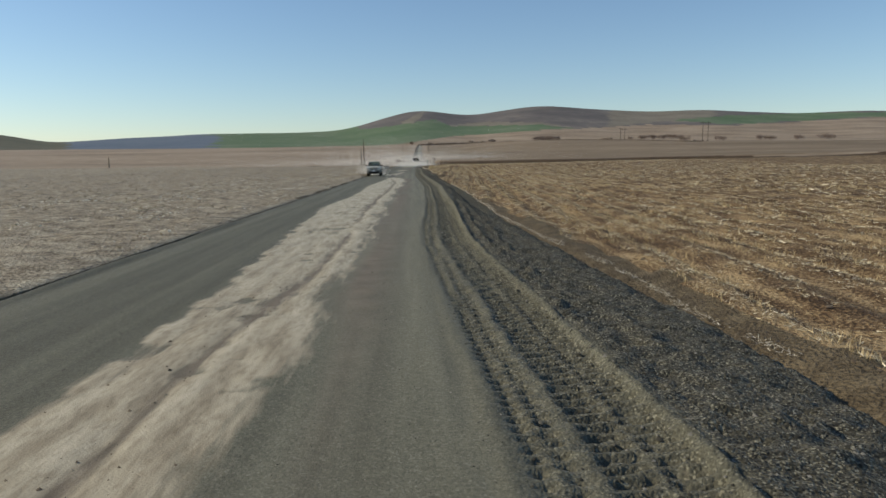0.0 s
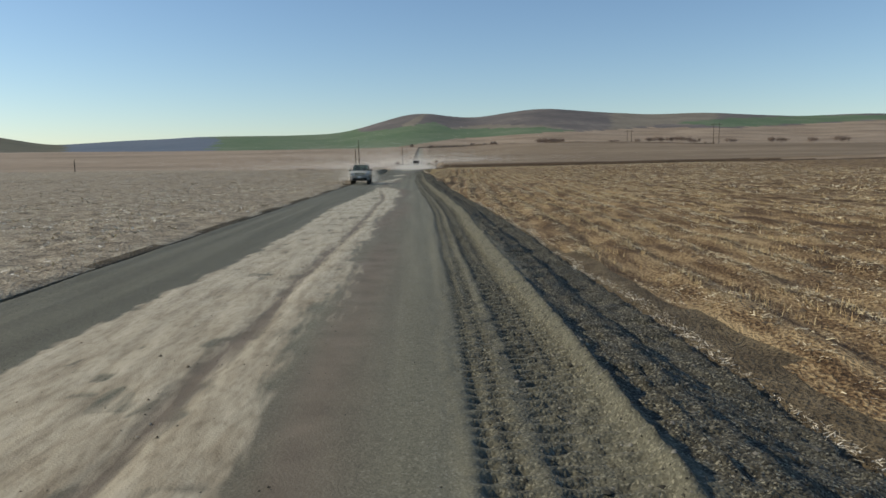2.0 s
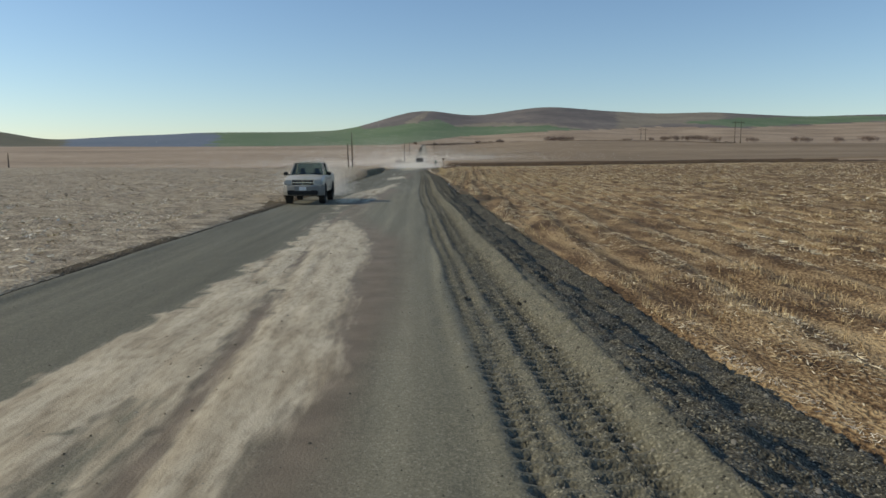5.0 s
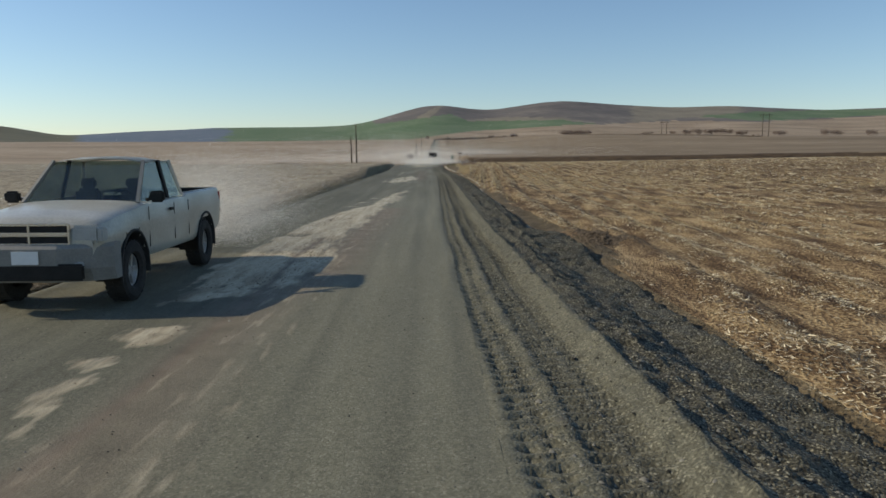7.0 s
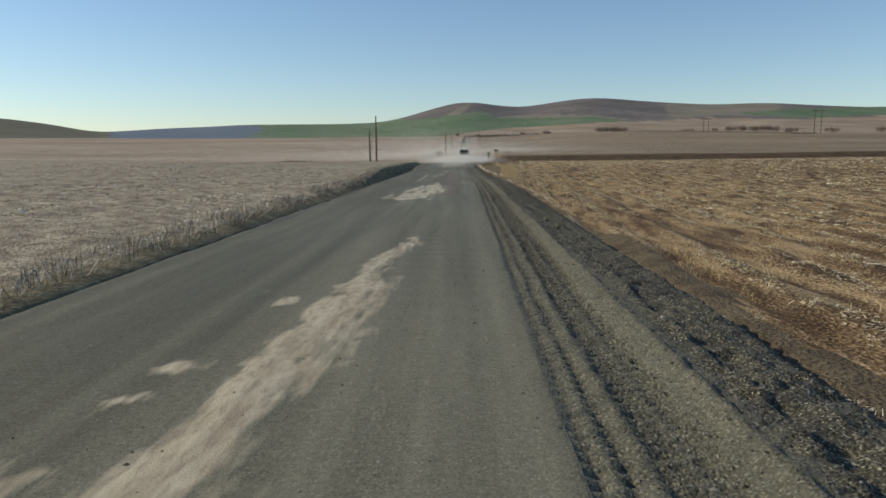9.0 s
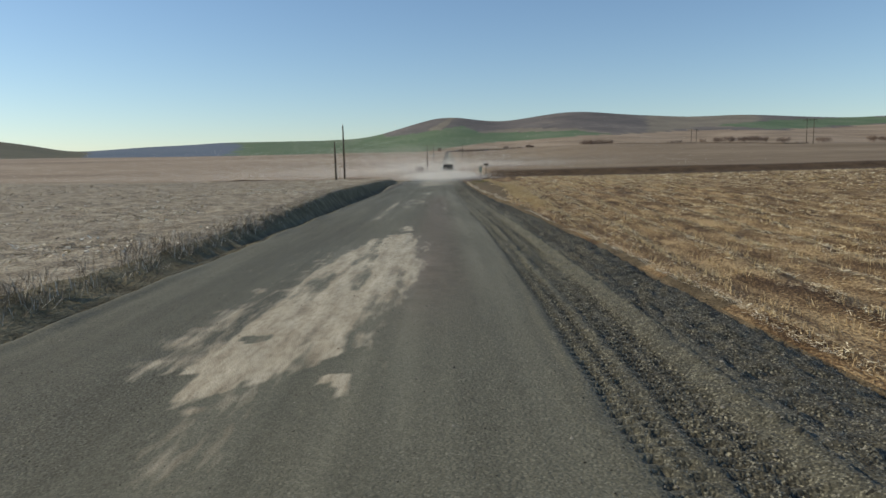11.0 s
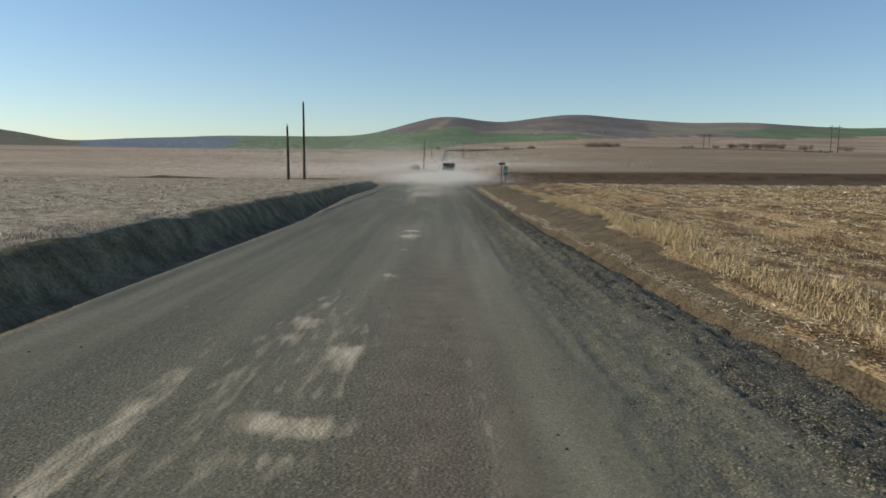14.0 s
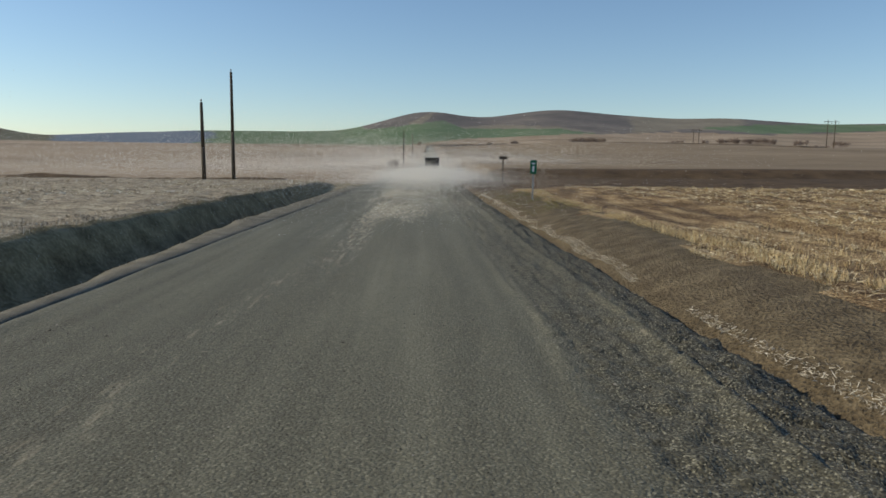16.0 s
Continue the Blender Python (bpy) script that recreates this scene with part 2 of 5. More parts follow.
    colour = blend(layer("gravel"), colour, stones)
    lumps = ramp(noise_at(9, 9, (2.2, 0.6, 1)), [(0.3, (0.74, 0.72, 0.69)), (0.5, (1.0, 1.0, 1.0)), (0.72, (1.12, 1.12, 1.11))])
    lumpy = n.new("ShaderNodeMix")
    lumpy.data_type, lumpy.blend_type = "RGBA", "MULTIPLY"
    lumpy.inputs[0].default_value = 1.0
    k.new(dust, lumpy.inputs[6])
    k.new(lumps, lumpy.inputs[7])
    colour = blend(crisp(layer("dust")), colour, lumpy.outputs[2])
    k.new(colour, b.inputs["Base Color"])
    b.inputs["Roughness"].default_value, b.inputs["Specular IOR Level"].default_value = 0.85, 0.25
    veil = n.new("ShaderNodeMath")  # sheen of settled dust at a grazing view, also imitating haze far off
    veil.operation = "MULTIPLY_ADD"
    k.new(layer("dust"), veil.inputs[0])
    veil.inputs[1].default_value, veil.inputs[2].default_value = 0.22, 0.05
    k.new(veil.outputs[0], b.inputs["Sheen Weight"])
    b.inputs["Sheen Roughness"].default_value = 0.2
    b.inputs["Sheen Tint"].default_value = (1.0, 0.94, 0.84, 1)
    bp = n.new("ShaderNodeBump")
    bp.inputs["Strength"].default_value, bp.inputs["Distance"].default_value = 0.45, 0.012
    k.new(noise_at(55, 8), bp.inputs["Height"])
    cobble = n.new("ShaderNodeTexVoronoi")
    cobble.inputs["Scale"].default_value = 34
    k.new(where.outputs["Object"], cobble.inputs["Vector"])
    proud = n.new("ShaderNodeMath")
    proud.operation = "MULTIPLY"
    k.new(cobble.outputs["Distance"], proud.inputs[0])
    sq = n.new("ShaderNodeMath")
    sq.operation = "MULTIPLY"
    k.new(layer("gravel"), sq.inputs[0])
    k.new(noise_at(30, 3), sq.inputs[1])
    k.new(sq.outputs[0], proud.inputs[1])
    rub = n.new("ShaderNodeBump")
    rub.invert = True
    rub.inputs["Strength"].default_value, rub.inputs["Distance"].default_value = 0.9, 0.035
    k.new(proud.outputs[0], rub.inputs["Height"])
    k.new(bp.outputs["Normal"], rub.inputs["Normal"])
    k.new(rub.outputs["Normal"], b.inputs["Normal"])
    return m


M_ROAD = road_material()


# ---- ground sheet ----
def sheet(name, xs, ys, z, mats, index=None, attributes=()):
    """One mesh over the grid xs by ys."""
    nx, ny = len(xs), len(ys)
    gx, gy = np.meshgrid(xs, ys)
    verts = np.stack([gx, gy, z], -1).reshape(-1, 3)
    i = np.arange(nx * ny).reshape(ny, nx)
    quads = np.stack([i[:-1, :-1], i[:-1, 1:], i[1:, 1:], i[1:, :-1]], -1).reshape(-1, 4)
    me = bpy.data.meshes.new(name)
    me.vertices.add(len(verts))
    me.vertices.foreach_set("co", verts.astype(np.float32).ravel())
    me.loops.add(quads.size)
    me.loops.foreach_set("vertex_index", quads.astype(np.int32).ravel())
    me.polygons.add(len(quads))
    me.polygons.foreach_set("loop_start", np.arange(0, quads.size, 4, dtype=np.int32))
    me.polygons.foreach_set("use_smooth", np.ones(len(quads), bool))
    if index is not None:
        me.polygons.foreach_set("material_index", index.astype(np.int32).ravel())
    for key, values in attributes:
        me.attributes.new(key, "FLOAT", "POINT").data.foreach_set("value", values.astype(np.float32).ravel())
    for m in mats:
        me.materials.append(m)
    me.update(calc_edges=True)
    return new(name, me)


def spread(near, step_size, growth, far):
    out, v, s = list(np.arange(0, near, step_size)), near, step_size
    while v < far:
        out.append(v)
        s *= growth
        v += s
    return out + [far]


FURROW = 0.07  # the drill rows swing slightly away from the road


def field_relief(x, y):
    """Furrows, clods and residue of the fields on both sides."""
    s = x - bend(y)
    row = x - FURROW * y + (layers(x / 7, y / 16, 2, 12) - 0.5) * 1.2
    r = (0.5 + 0.5 * np.sin(2 * np.pi * row / 1.25)) * 0.17 * (x > 0) + (0.5 + 0.5 * np.sin(2 * np.pi * (x + 0.02 * y) / 0.8)) * 0.03 * (x < 0)
    r = r + (layers(x * 1.7, y * 1.5, 3, 2) - 0.5) * 0.24
    r = r * (1 - 0.75 * step(158, 178, y) * (1 - step(6.5, 8.5, s)) * (x > 0))
    near = (1 - step(90, 140, np.abs(s))) * (1 - step(250, 330, y))
    clear = np.maximum(step(0.1, 1.2, s - right_edge(y)), step(0.1, 1.0, LEFT_EDGE - s))
    return r * near * clear


right = spread(16, 0.27, 1.03, 3200)
xs = np.array([-v for v in right[:0:-1]] + right) - 1.25
ys = np.array(list(np.arange(-25, 0, 1.0)) + spread(255, 0.75, 1.02, 4150))
gx, gy = np.meshgrid(xs, ys)
gs = gx - bend(gy)
gn = (gs + 1.2) / narrowing(gy) - 1.2
inside = step(LEFT_EDGE - 0.05, LEFT_EDGE + 0.5, gn) * (1 - step(-0.25, 0.35, gn - right_edge(gy))) * (gy < 1290)
gz = land(gx, gy) + field_relief(gx, gy) - 0.4 * inside
cx, cy = (gx[:-1, :-1] + gx[1:, 1:]) / 2, (gy[:-1, :-1] + gy[1:, 1:]) / 2
cz, cs = (gz[:-1, :-1] + gz[1:, 1:]) / 2, (gs[:-1, :-1] + gs[1:, 1:]) / 2
v = np.maximum(cy - 23, 1)
u, e = cx / v * FOCAL + 731, (cz - EYE) / v * FOCAL
wob = (layers(cx / 130, cy / 130, 4, 9) - 0.5) * 6
kind = np.where(cs < -1.2, 0, 1)
kind = np.where((cs > 2.5) & (cs < right_edge(cy) + 0.15 + bare_strip(cx, cy)) & (cy < 250), 8, kind)
kind = np.where((cy > 252) & (cs < -1), 3, kind)
kind = np.where((cy > 240) & (cs > 0), 2, kind)
kind = np.where((cy > 297 + 6 * np.sin(cx / 40)) & (cs > 0), 3, kind)
kind = np.where((cy > 296 + 6 * np.sin(cx / 40)) & (cy < 303 + 7 * np.sin(cx / 37)) & (cs > 9), 2, kind)
kind = np.where((cs > bank_top(cy)) & (cs < -4.6) & (cy > 96) & (cy < 255), 11, kind)
kind = np.where((cs < -4.6) & (cs > -6.7) & (cy > 186) & (cy < 246), 10, kind)
kind = np.where((np.abs(cy - 252 - 1.5 * np.sin(cx / 9)) < np.where(cx > -36, 2.4, 0.9)) & (cx < -9), 2, kind)
# dark soil colour painted along the far cutting for its shaded face
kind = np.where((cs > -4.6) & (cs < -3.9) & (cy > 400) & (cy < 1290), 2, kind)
# where the hedge bank crosses the slope
line = np.interp(cx, (0, 30, 100, 133, 175, 212, 254), (1270, 1262, 1250, 1190, 940, 782, 654))

far = v > HILLS_NEAR
kind = np.where(far, 5, kind)
low = np.interp(u, (0, 500, 700, 800, 900, 1000), (15, 17, 30, 43, 49, 55))
up = np.interp(u, (0, 600, 640, 690, 725, 770, 800, 900, 960, 1020), (90, 90, 56, 60, 68, 72, 60, 61, 62, 56))
kind = np.where(far & (e < low + wob * 0.5), 3, kind)
kind = np.where(far & (u < 1020) & (e >= low + wob * 0.5) & (e < up + wob * 0.8), 4, kind)
# pale stubble strips above the green crop and on the steep face of the first hill
strip = np.interp(u, (790, 800, 860, 960, 1060), (0, 2.5, 7, 3.5, 1.0))
kind = np.where(far & (u > 795) & (u < 1060) & (e >= up + wob * 0.3) & (e < up + wob * 0.3 + strip), 6, kind)
face = 741 - (88 - e) * 1.5 + 1.5 * wob
kind = np.where(far & (u > 690) & (e > 66 + 0.6 * wob) & (e < 86) & (np.abs(u - face - 13) < 3 + (88 - e) * 0.45), 6, kind)
kind = np.where(far & (u >= 1020) & (e < np.interp(u, (1020, 1150, 1300, 1560), (54, 60, 59, 70)) + wob * 0.4), 3, kind)
kind = np.where(far & (u > 1080) & (u < 1270) & (e > np.interp(u, (1080, 1180, 1270), (56, 66, 64)) + wob * 0.6), 6, kind)
kind = np.where(far & (u > 1200) & (e > np.interp(u, (1200, 1300, 1440, 1560), (68, 60, 66, 71)) + wob * 0.3) & (e < np.interp(u, (1200, 1300, 1440, 1560), (69, 76, 79, 80))), 4, kind)
# the far-left range gets the painted haze blue
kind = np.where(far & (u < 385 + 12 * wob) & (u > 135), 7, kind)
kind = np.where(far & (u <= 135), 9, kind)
# browner slope below the hedge bank, and bare soil along the near left edge of the road
kind = np.where((kind == 3) & (cs > 6) & (cy > 300) & (cy < line), 12, kind)
kind = np.where((cs < -4.6) & (cs > -5.6 - (0.2 + 1.4 * step(80, 96, cy)) * grain(cy / 3, cx * 0.6, 68)) & (cy < 110), 8, kind)
ground = sheet("ground", xs, ys, gz, [M_LEFT, M_STUBBLE, M_PLOUGH_SHADE, M_SLOPE, M_GREEN, M_HILL, M_PALE, M_HAZE_BLUE, M_BANK, M_DULL, M_SHOULDER, M_DITCH, M_SLOPE_LOW], kind)
tagged(ground, "rolling farmland with straw stubble, ploughed soil and green hills", "ground", kind="structure")

# ---- road ----
GROOVE_Y = (0, 4.5, 16.5, 29, 53, 81, 99, 125, 145, 169, 187, 200, 260)
GROOVE_X = (2.02, 1.98, 1.52, 1.83, 2.13, 1.72, 1.5, 1.7, 1.93, 1.75, 1.67, 1.75, 1.9)
DUST_Y = (-15, 5, 12, 21, 30, 38, 46, 52, 60, 66, 75, 80, 84, 91, 93, 98, 102, 106, 110, 114, 118, 121)
DUST_LEFT = (-2.7, -2.7, -2.75, -3.25, -3.6, -3.3, -3.2, -3.3, -3.2, -3.0, -2.7, -2.8, -3.1, -3.3, -3.7, -3.65, -3.5, -3.15, -2.38, -2.15, -1.82, -1.4)
DUST_RIGHT = (-1.3, -1.15, -1.05, -0.95, -0.95, -0.85, -1.0, -0.65, -0.7, -0.7, -0.85, -1.6, -2.3, -2.5, -1.85, -1.9, -1.85, -1.7, -1.6, -1.4, -1.3, -1.15)
PATCHES = ((-1.75, 151, 0.12, 0.9), (-1.36, 186.5, 0.3, 1.6), (-1.57, 180.2, 0.1, 0.4), (-1.65, 176, 0.16, 0.5), (-1.55, 184, 0.27, 1.3),
           (-2.3, 165, 0.25, 1.5), (-2.35, 172.5, 0.22, 1.5), (-1.7, 171, 0.25, 1.0), (-1.9, 168.8, 0.5, 0.8),
           (-2.95, 109.2, 0.3, 0.35), (-2.85, 110.6, 0.2, 0.22), (-2.75, 111.4, 0.22, 0.22), (-2.45, 114.2, 0.15, 0.4))


RUT_Y = (0, 6, 12, 30, 50, 60, 80, 100, 121, 140, 152)
RUT_X = (-1.95, -1.85, -1.45, -1.62, -1.42, -1.34, -2.3, -2.5, -1.8, -2.2, -1.7)


def worn_rut(x, y):
    """Brown wheel rut worn through the silt."""
    rut = np.interp(y, RUT_Y, RUT_X) + 0.16 * (layers(y / 4, 0 * y, 2, 79) - 0.5)
    wide = 0.07 + 0.16 * layers(y / 2.5, 0 * y, 3, 76)
    main = bell(x, rut, wide) * step(0.22, 0.5, layers(x * 1.5, y / 4, 3, 78) + 0.25 * bell(y, 52, 14))
    second = bell(x, rut + 0.42, 0.05) * step(0.4, 0.6, layers(x, y / 5, 3, 75))
    third = bell(x, rut - 0.55, 0.08) * step(0.45, 0.65, layers(x, y / 4, 3, 74))
    return np.clip(main + 0.6 * second + 0.5 * third, 0, 1) * (1 - 0.8 * step(103, 108, y) * (1 - step(122, 136, y)))


def silt_hollows(x, y):
    """Shallow scooped hollows in the silt, where it has blown out."""
    return 0.75 * step(0.65, 0.74, layers(x * 1.6, y * 1.25, 2, 141)) * step(-1.4, -1.9, x) * (y < 100) + step(0.74, 0.84, layers(x * 4.0, y * 3.0, 2, 142)) * (y < 122) * 0.8


def dust_mask(x, y):
    """Drifts of pale silt between the wheel lanes, and a painted haze film further on."""
    ragged = layers(x * 1.5, y * 0.9, 4, 33)
    # fingers drawn out across the road on the left, a slow fade on the right
    tongue = (layers(x * 0.5, y * 2.1, 3, 23) - 0.5) * 1.3 + (layers(x * 0.4, y / 5, 2, 21) - 0.5) * 0.7
    feather = (layers(x * 1.8, y / 2.5, 4, 25) - 0.5) * 0.7
    left = np.interp(y, DUST_Y, DUST_LEFT) + tongue * np.interp(y, (0, 60, 76, 90, 100), (0.26, 0.26, 0.5, 0.5, 0.3))
    right_ = np.interp(y, DUST_Y, DUST_RIGHT) + feather
    body = step(-0.08, 0.3, x - left) * step(-0.4, 0.45, right_ - x) * (y < 121.5)
    left2 = np.interp(y, (137, 142, 145, 147.3, 149.5, 152.5), (-4.0, -3.5, -3.1, -2.6, -2.05, -1.75)) + tongue * 0.5
    right2 = np.interp(y, (137, 140, 143, 146, 148.2, 152.5), (-1.4, -1.2, -0.85, -0.95, -1.12, -1.5)) + 0.5 * feather
    body = body + step(-0.1, np.interp(y, (137, 146), (1.3, 0.3)), x - left2) * step(-0.3, 0.35, right2 - x) * (y > 133 + 5 * ragged) * (y < 152.3)
    hollow = step(0.30, 0.40, layers(x * 1.1, y * 0.7, 3, 41))
    worn = worn_rut(x, y) * (1 - 0.75 * step(122, 132, y))
    body = body * (1 - step(126, 134, y) * (0.68 - 0.68 * step(0.36, 0.62, layers(x * 4.5, y / 3.2, 4, 47))))
    body = body * (1 - 0.75 * step(148.6, 150, y) * (1 - step(0.42, 0.62, layers(x * 2.2, y * 1.3, 3, 48))))
    patch = 0 * x
    body = body * (1 - 0.75 * silt_hollows(x, y)) * (1 - step(79, 83, y) * (1 - step(90.8, 93.2, y)) * (1 - 0.6 * step(0.47, 0.6, layers(x * 1.6, y * 1.6, 4, 144))))
    body = np.clip(body, 0, 1) * (0.78 + 0.22 * hollow) * (1 - 0.8 * worn) * (1 - (0.2 + 0.15 * step(126, 134, y)) * (1 - step(0.34, 0.58, layers(x * 4.5, y / 5, 3, 46))))
    for px, py, wx_, wy_ in PATCHES:
        patch = patch + np.interp(py, (150, 152, 180, 183.5, 184.5, 186), (0.9, 0.75, 0.5, 1.0, 1.0, 0.35)) * bell(x, px, wx_) * bell(y, py, wy_) * (0.25 + 0.75 * step(0.4, 0.6, layers(x * 1.2, y * 2.6, 3, 34)))
    # airborne haze over the far road, painted into the silt layer
    haze_film = 0.38 * step(198, 226, y) * (0.75 + 0.5 * layers(x * 0.8, y / 12, 3, 49)) * bell(x, -1.2, 3.6)
    film = haze_film + 0.22 * step(0.45, 0.7, layers(x * 1.2, y / 9, 3, 44)) * bell(x, -2.3, 1.9)
    return np.clip(np.maximum(np.maximum(body * (1.05 + 0.5 * (ragged - 0.4)), patch), film), 0, 1)


def verge(x, y):
    """Wheel tracks with tread prints, ridges and the loose windrow on the right; also how loose the gravel lies."""
    g = np.interp(y, GROOVE_Y, GROOVE_X) + (layers(y / 9, 0 * y, 3, 6) - 0.5) * 0.14
    tx, edge = x - g, right_edge(y)
    fade = 1 - 0.45 * step(150, 168, y) * (1 - step(178, 186, y))
    treads = 1 - step(154, 166, y)
    wave = (layers(y / 4, 0 * y + 9, 3, 60) - 0.5) * 0.2
    lumpy = 0.45 + 0.9 * layers(y / 1.7, x, 3, 48)
    r = (layers(x * 5, y * 2.5, 3, 1) - 0.5) * 0.014
    prints = 0 * x
    early = 1 - step(26, 38, y)  # the inner print reaches right up to the lip on the first stretch
    for middle, half, pitch, seed in ((-0.98, 0.17, 0.18, 3), (-0.46 + 0.1 * early, 0.25 + 0.08 * early, 0.175, 5)):
        off = tx - middle + 0.4 * wave
        band = step(half, half - 0.05, np.abs(off))
        side = np.where(off > 0, 0.0, 0.5)
        slant = np.abs(off) * (0.7 if seed == 3 else 1.0)
        pits = step(-0.15, 0.3, np.sin(2 * np.pi * (y / pitch + side + slant))) * step(0.015, 0.05, np.abs(off))
        patchy = 0.55 + 0.45 * step(0.30, 0.5, layers(x / 1.5, y / 7, 2, 50 + seed))
        rough = 0.7 + 0.6 * layers(x * 5, y * 9, 2, 52 + seed)
        r = r - treads * band * (0.004 + (0.045 if seed == 3 else 0.06) * pits * patchy * rough)
        prints = np.maximum(prints, treads * band * (0.35 + 0.6 * step(0.3, 0.6, layers(x * 3, y, 3, 55))))
    # thin groove and ridge between the prints, smooth pale ridge, then the shaded step beyond it
    def drop(at, height, run):
        """A wheel-cut lip: climbs slowly from the left and breaks off sharply."""
        d = tx - at
        return height * np.clip(1 + d / run, 0, 1) ** 1.5 * step(0.03, -0.012, d)

    r = r + fade * treads * drop(-0.73 - 0.5 * wave, 0.02, 0.06) * lumpy + fade * 0.012 * bell(tx + 1.5 * wave, -1.2, 0.08) * lumpy
    r = r + fade * drop(0.02 - 0.4 * wave, 0.05, 0.24 - 0.1 * early) * (0.5 + 0.5 * lumpy) * (1 + 0.9 * step(12, 18, y) * (1 - step(28, 36, y)))
    r = r + fade * step(-1.25, -0.95, tx) * (1 - 0.6 * prints) * ((layers(x * 7, y * 6, 3, 86) - 0.5) * 0.06 + (grain(x * 11, y * 10, 89) - 0.5) * 0.022)
    r = r + fade * drop(0.36 - wave, 0.05, 0.2) * lumpy * (0.2 + 0.8 * step(0.35, 0.6, layers(y / 7, 0 * y + 5, 2, 88)))
    r = r + fade * drop(0.75 + 1.5 * wave, 0.055, 0.25) * lumpy * step(0.38, 0.6, layers(y / 6, 0 * y + 3, 2, 87))
    r = r + step(-1.5, -1.1, tx) * ((layers(x * 11, y * 0.3, 3, 186) - 0.5) * 0.03 + (layers(x * 16, y * 9, 2, 187) - 0.5) * 0.02)
    far = step(131, 152, y)
    r = r + far * step(-1.3, -0.7, tx) * ((layers(x * 6, y * 6, 2, 84) - 0.5) * 0.05 + (layers(x * 4, y * 0.6, 3, 85) - 0.5) * 0.05)
    loose = step(0.0, 0.3, tx + (layers(x, y / 3, 2, 13) - 0.5) * 0.3)
    r = r + loose * ((layers(x * 7, y * 7, 3, 80) - 0.5) * 0.115 + (layers(x * 1.5, y * 1.2, 2, 81) - 0.5) * 0.08)
    r = r + 0.04 * loose * (layers(x * 2.6, y * 0.35, 3, 83) - 0.5) * 2
    # windrow: a low crest beside the tracks, then a long loose flank that falls towards the field
    keep = 1 - 0.6 * step(128, 165, y)
    crest = g + 0.1 + wave
    fall = np.clip((x - crest) / np.maximum((edge + 0.1 - crest) * (1 - 0.42 * step(22, 34, y) * (1 - step(97, 100, y))), 0.3), 0, 1)
    # the windrow stands with a steep outer edge where the grader dropped it
    steep = step(100.2, 101.2, y) * (1 - step(124, 134, y))
    lip = edge - 0.12 + 0.07 * (layers(y / 1.8, 0 * y, 3, 188) - 0.5)
    fall = fall * (1 - steep) + steep * (0.4 * fall + 0.6 * step(-0.06, 0.14, x - lip))
    notch = 1 - 0.8 * bell(y, 101.5, 1.0) * step(0.3, 0.9, tx)  # washed-out notch
    ramp = step(96, 97.5, y) * (1 - step(100.4, 101.2, y))
    r = r + keep * ((0.06 + 0.05 * step(22, 34, y) * (1 - step(124, 134, y))) * step(-0.4, 0.1, tx) * notch - 0.32 * (1 - 0.55 * ramp) * fall * (1 - 0.25 * np.sin(np.pi * fall)))
    r = r - 0.10 * bell(y, 101.5, 0.4) * bell(x, 2.85, 0.4) - 0.06 * bell(y - 0.8 * (x - 2), 98.2, 0.1) * step(1.8, 2.2, x)
    return r, np.maximum(loose, 0.3 * prints), tx


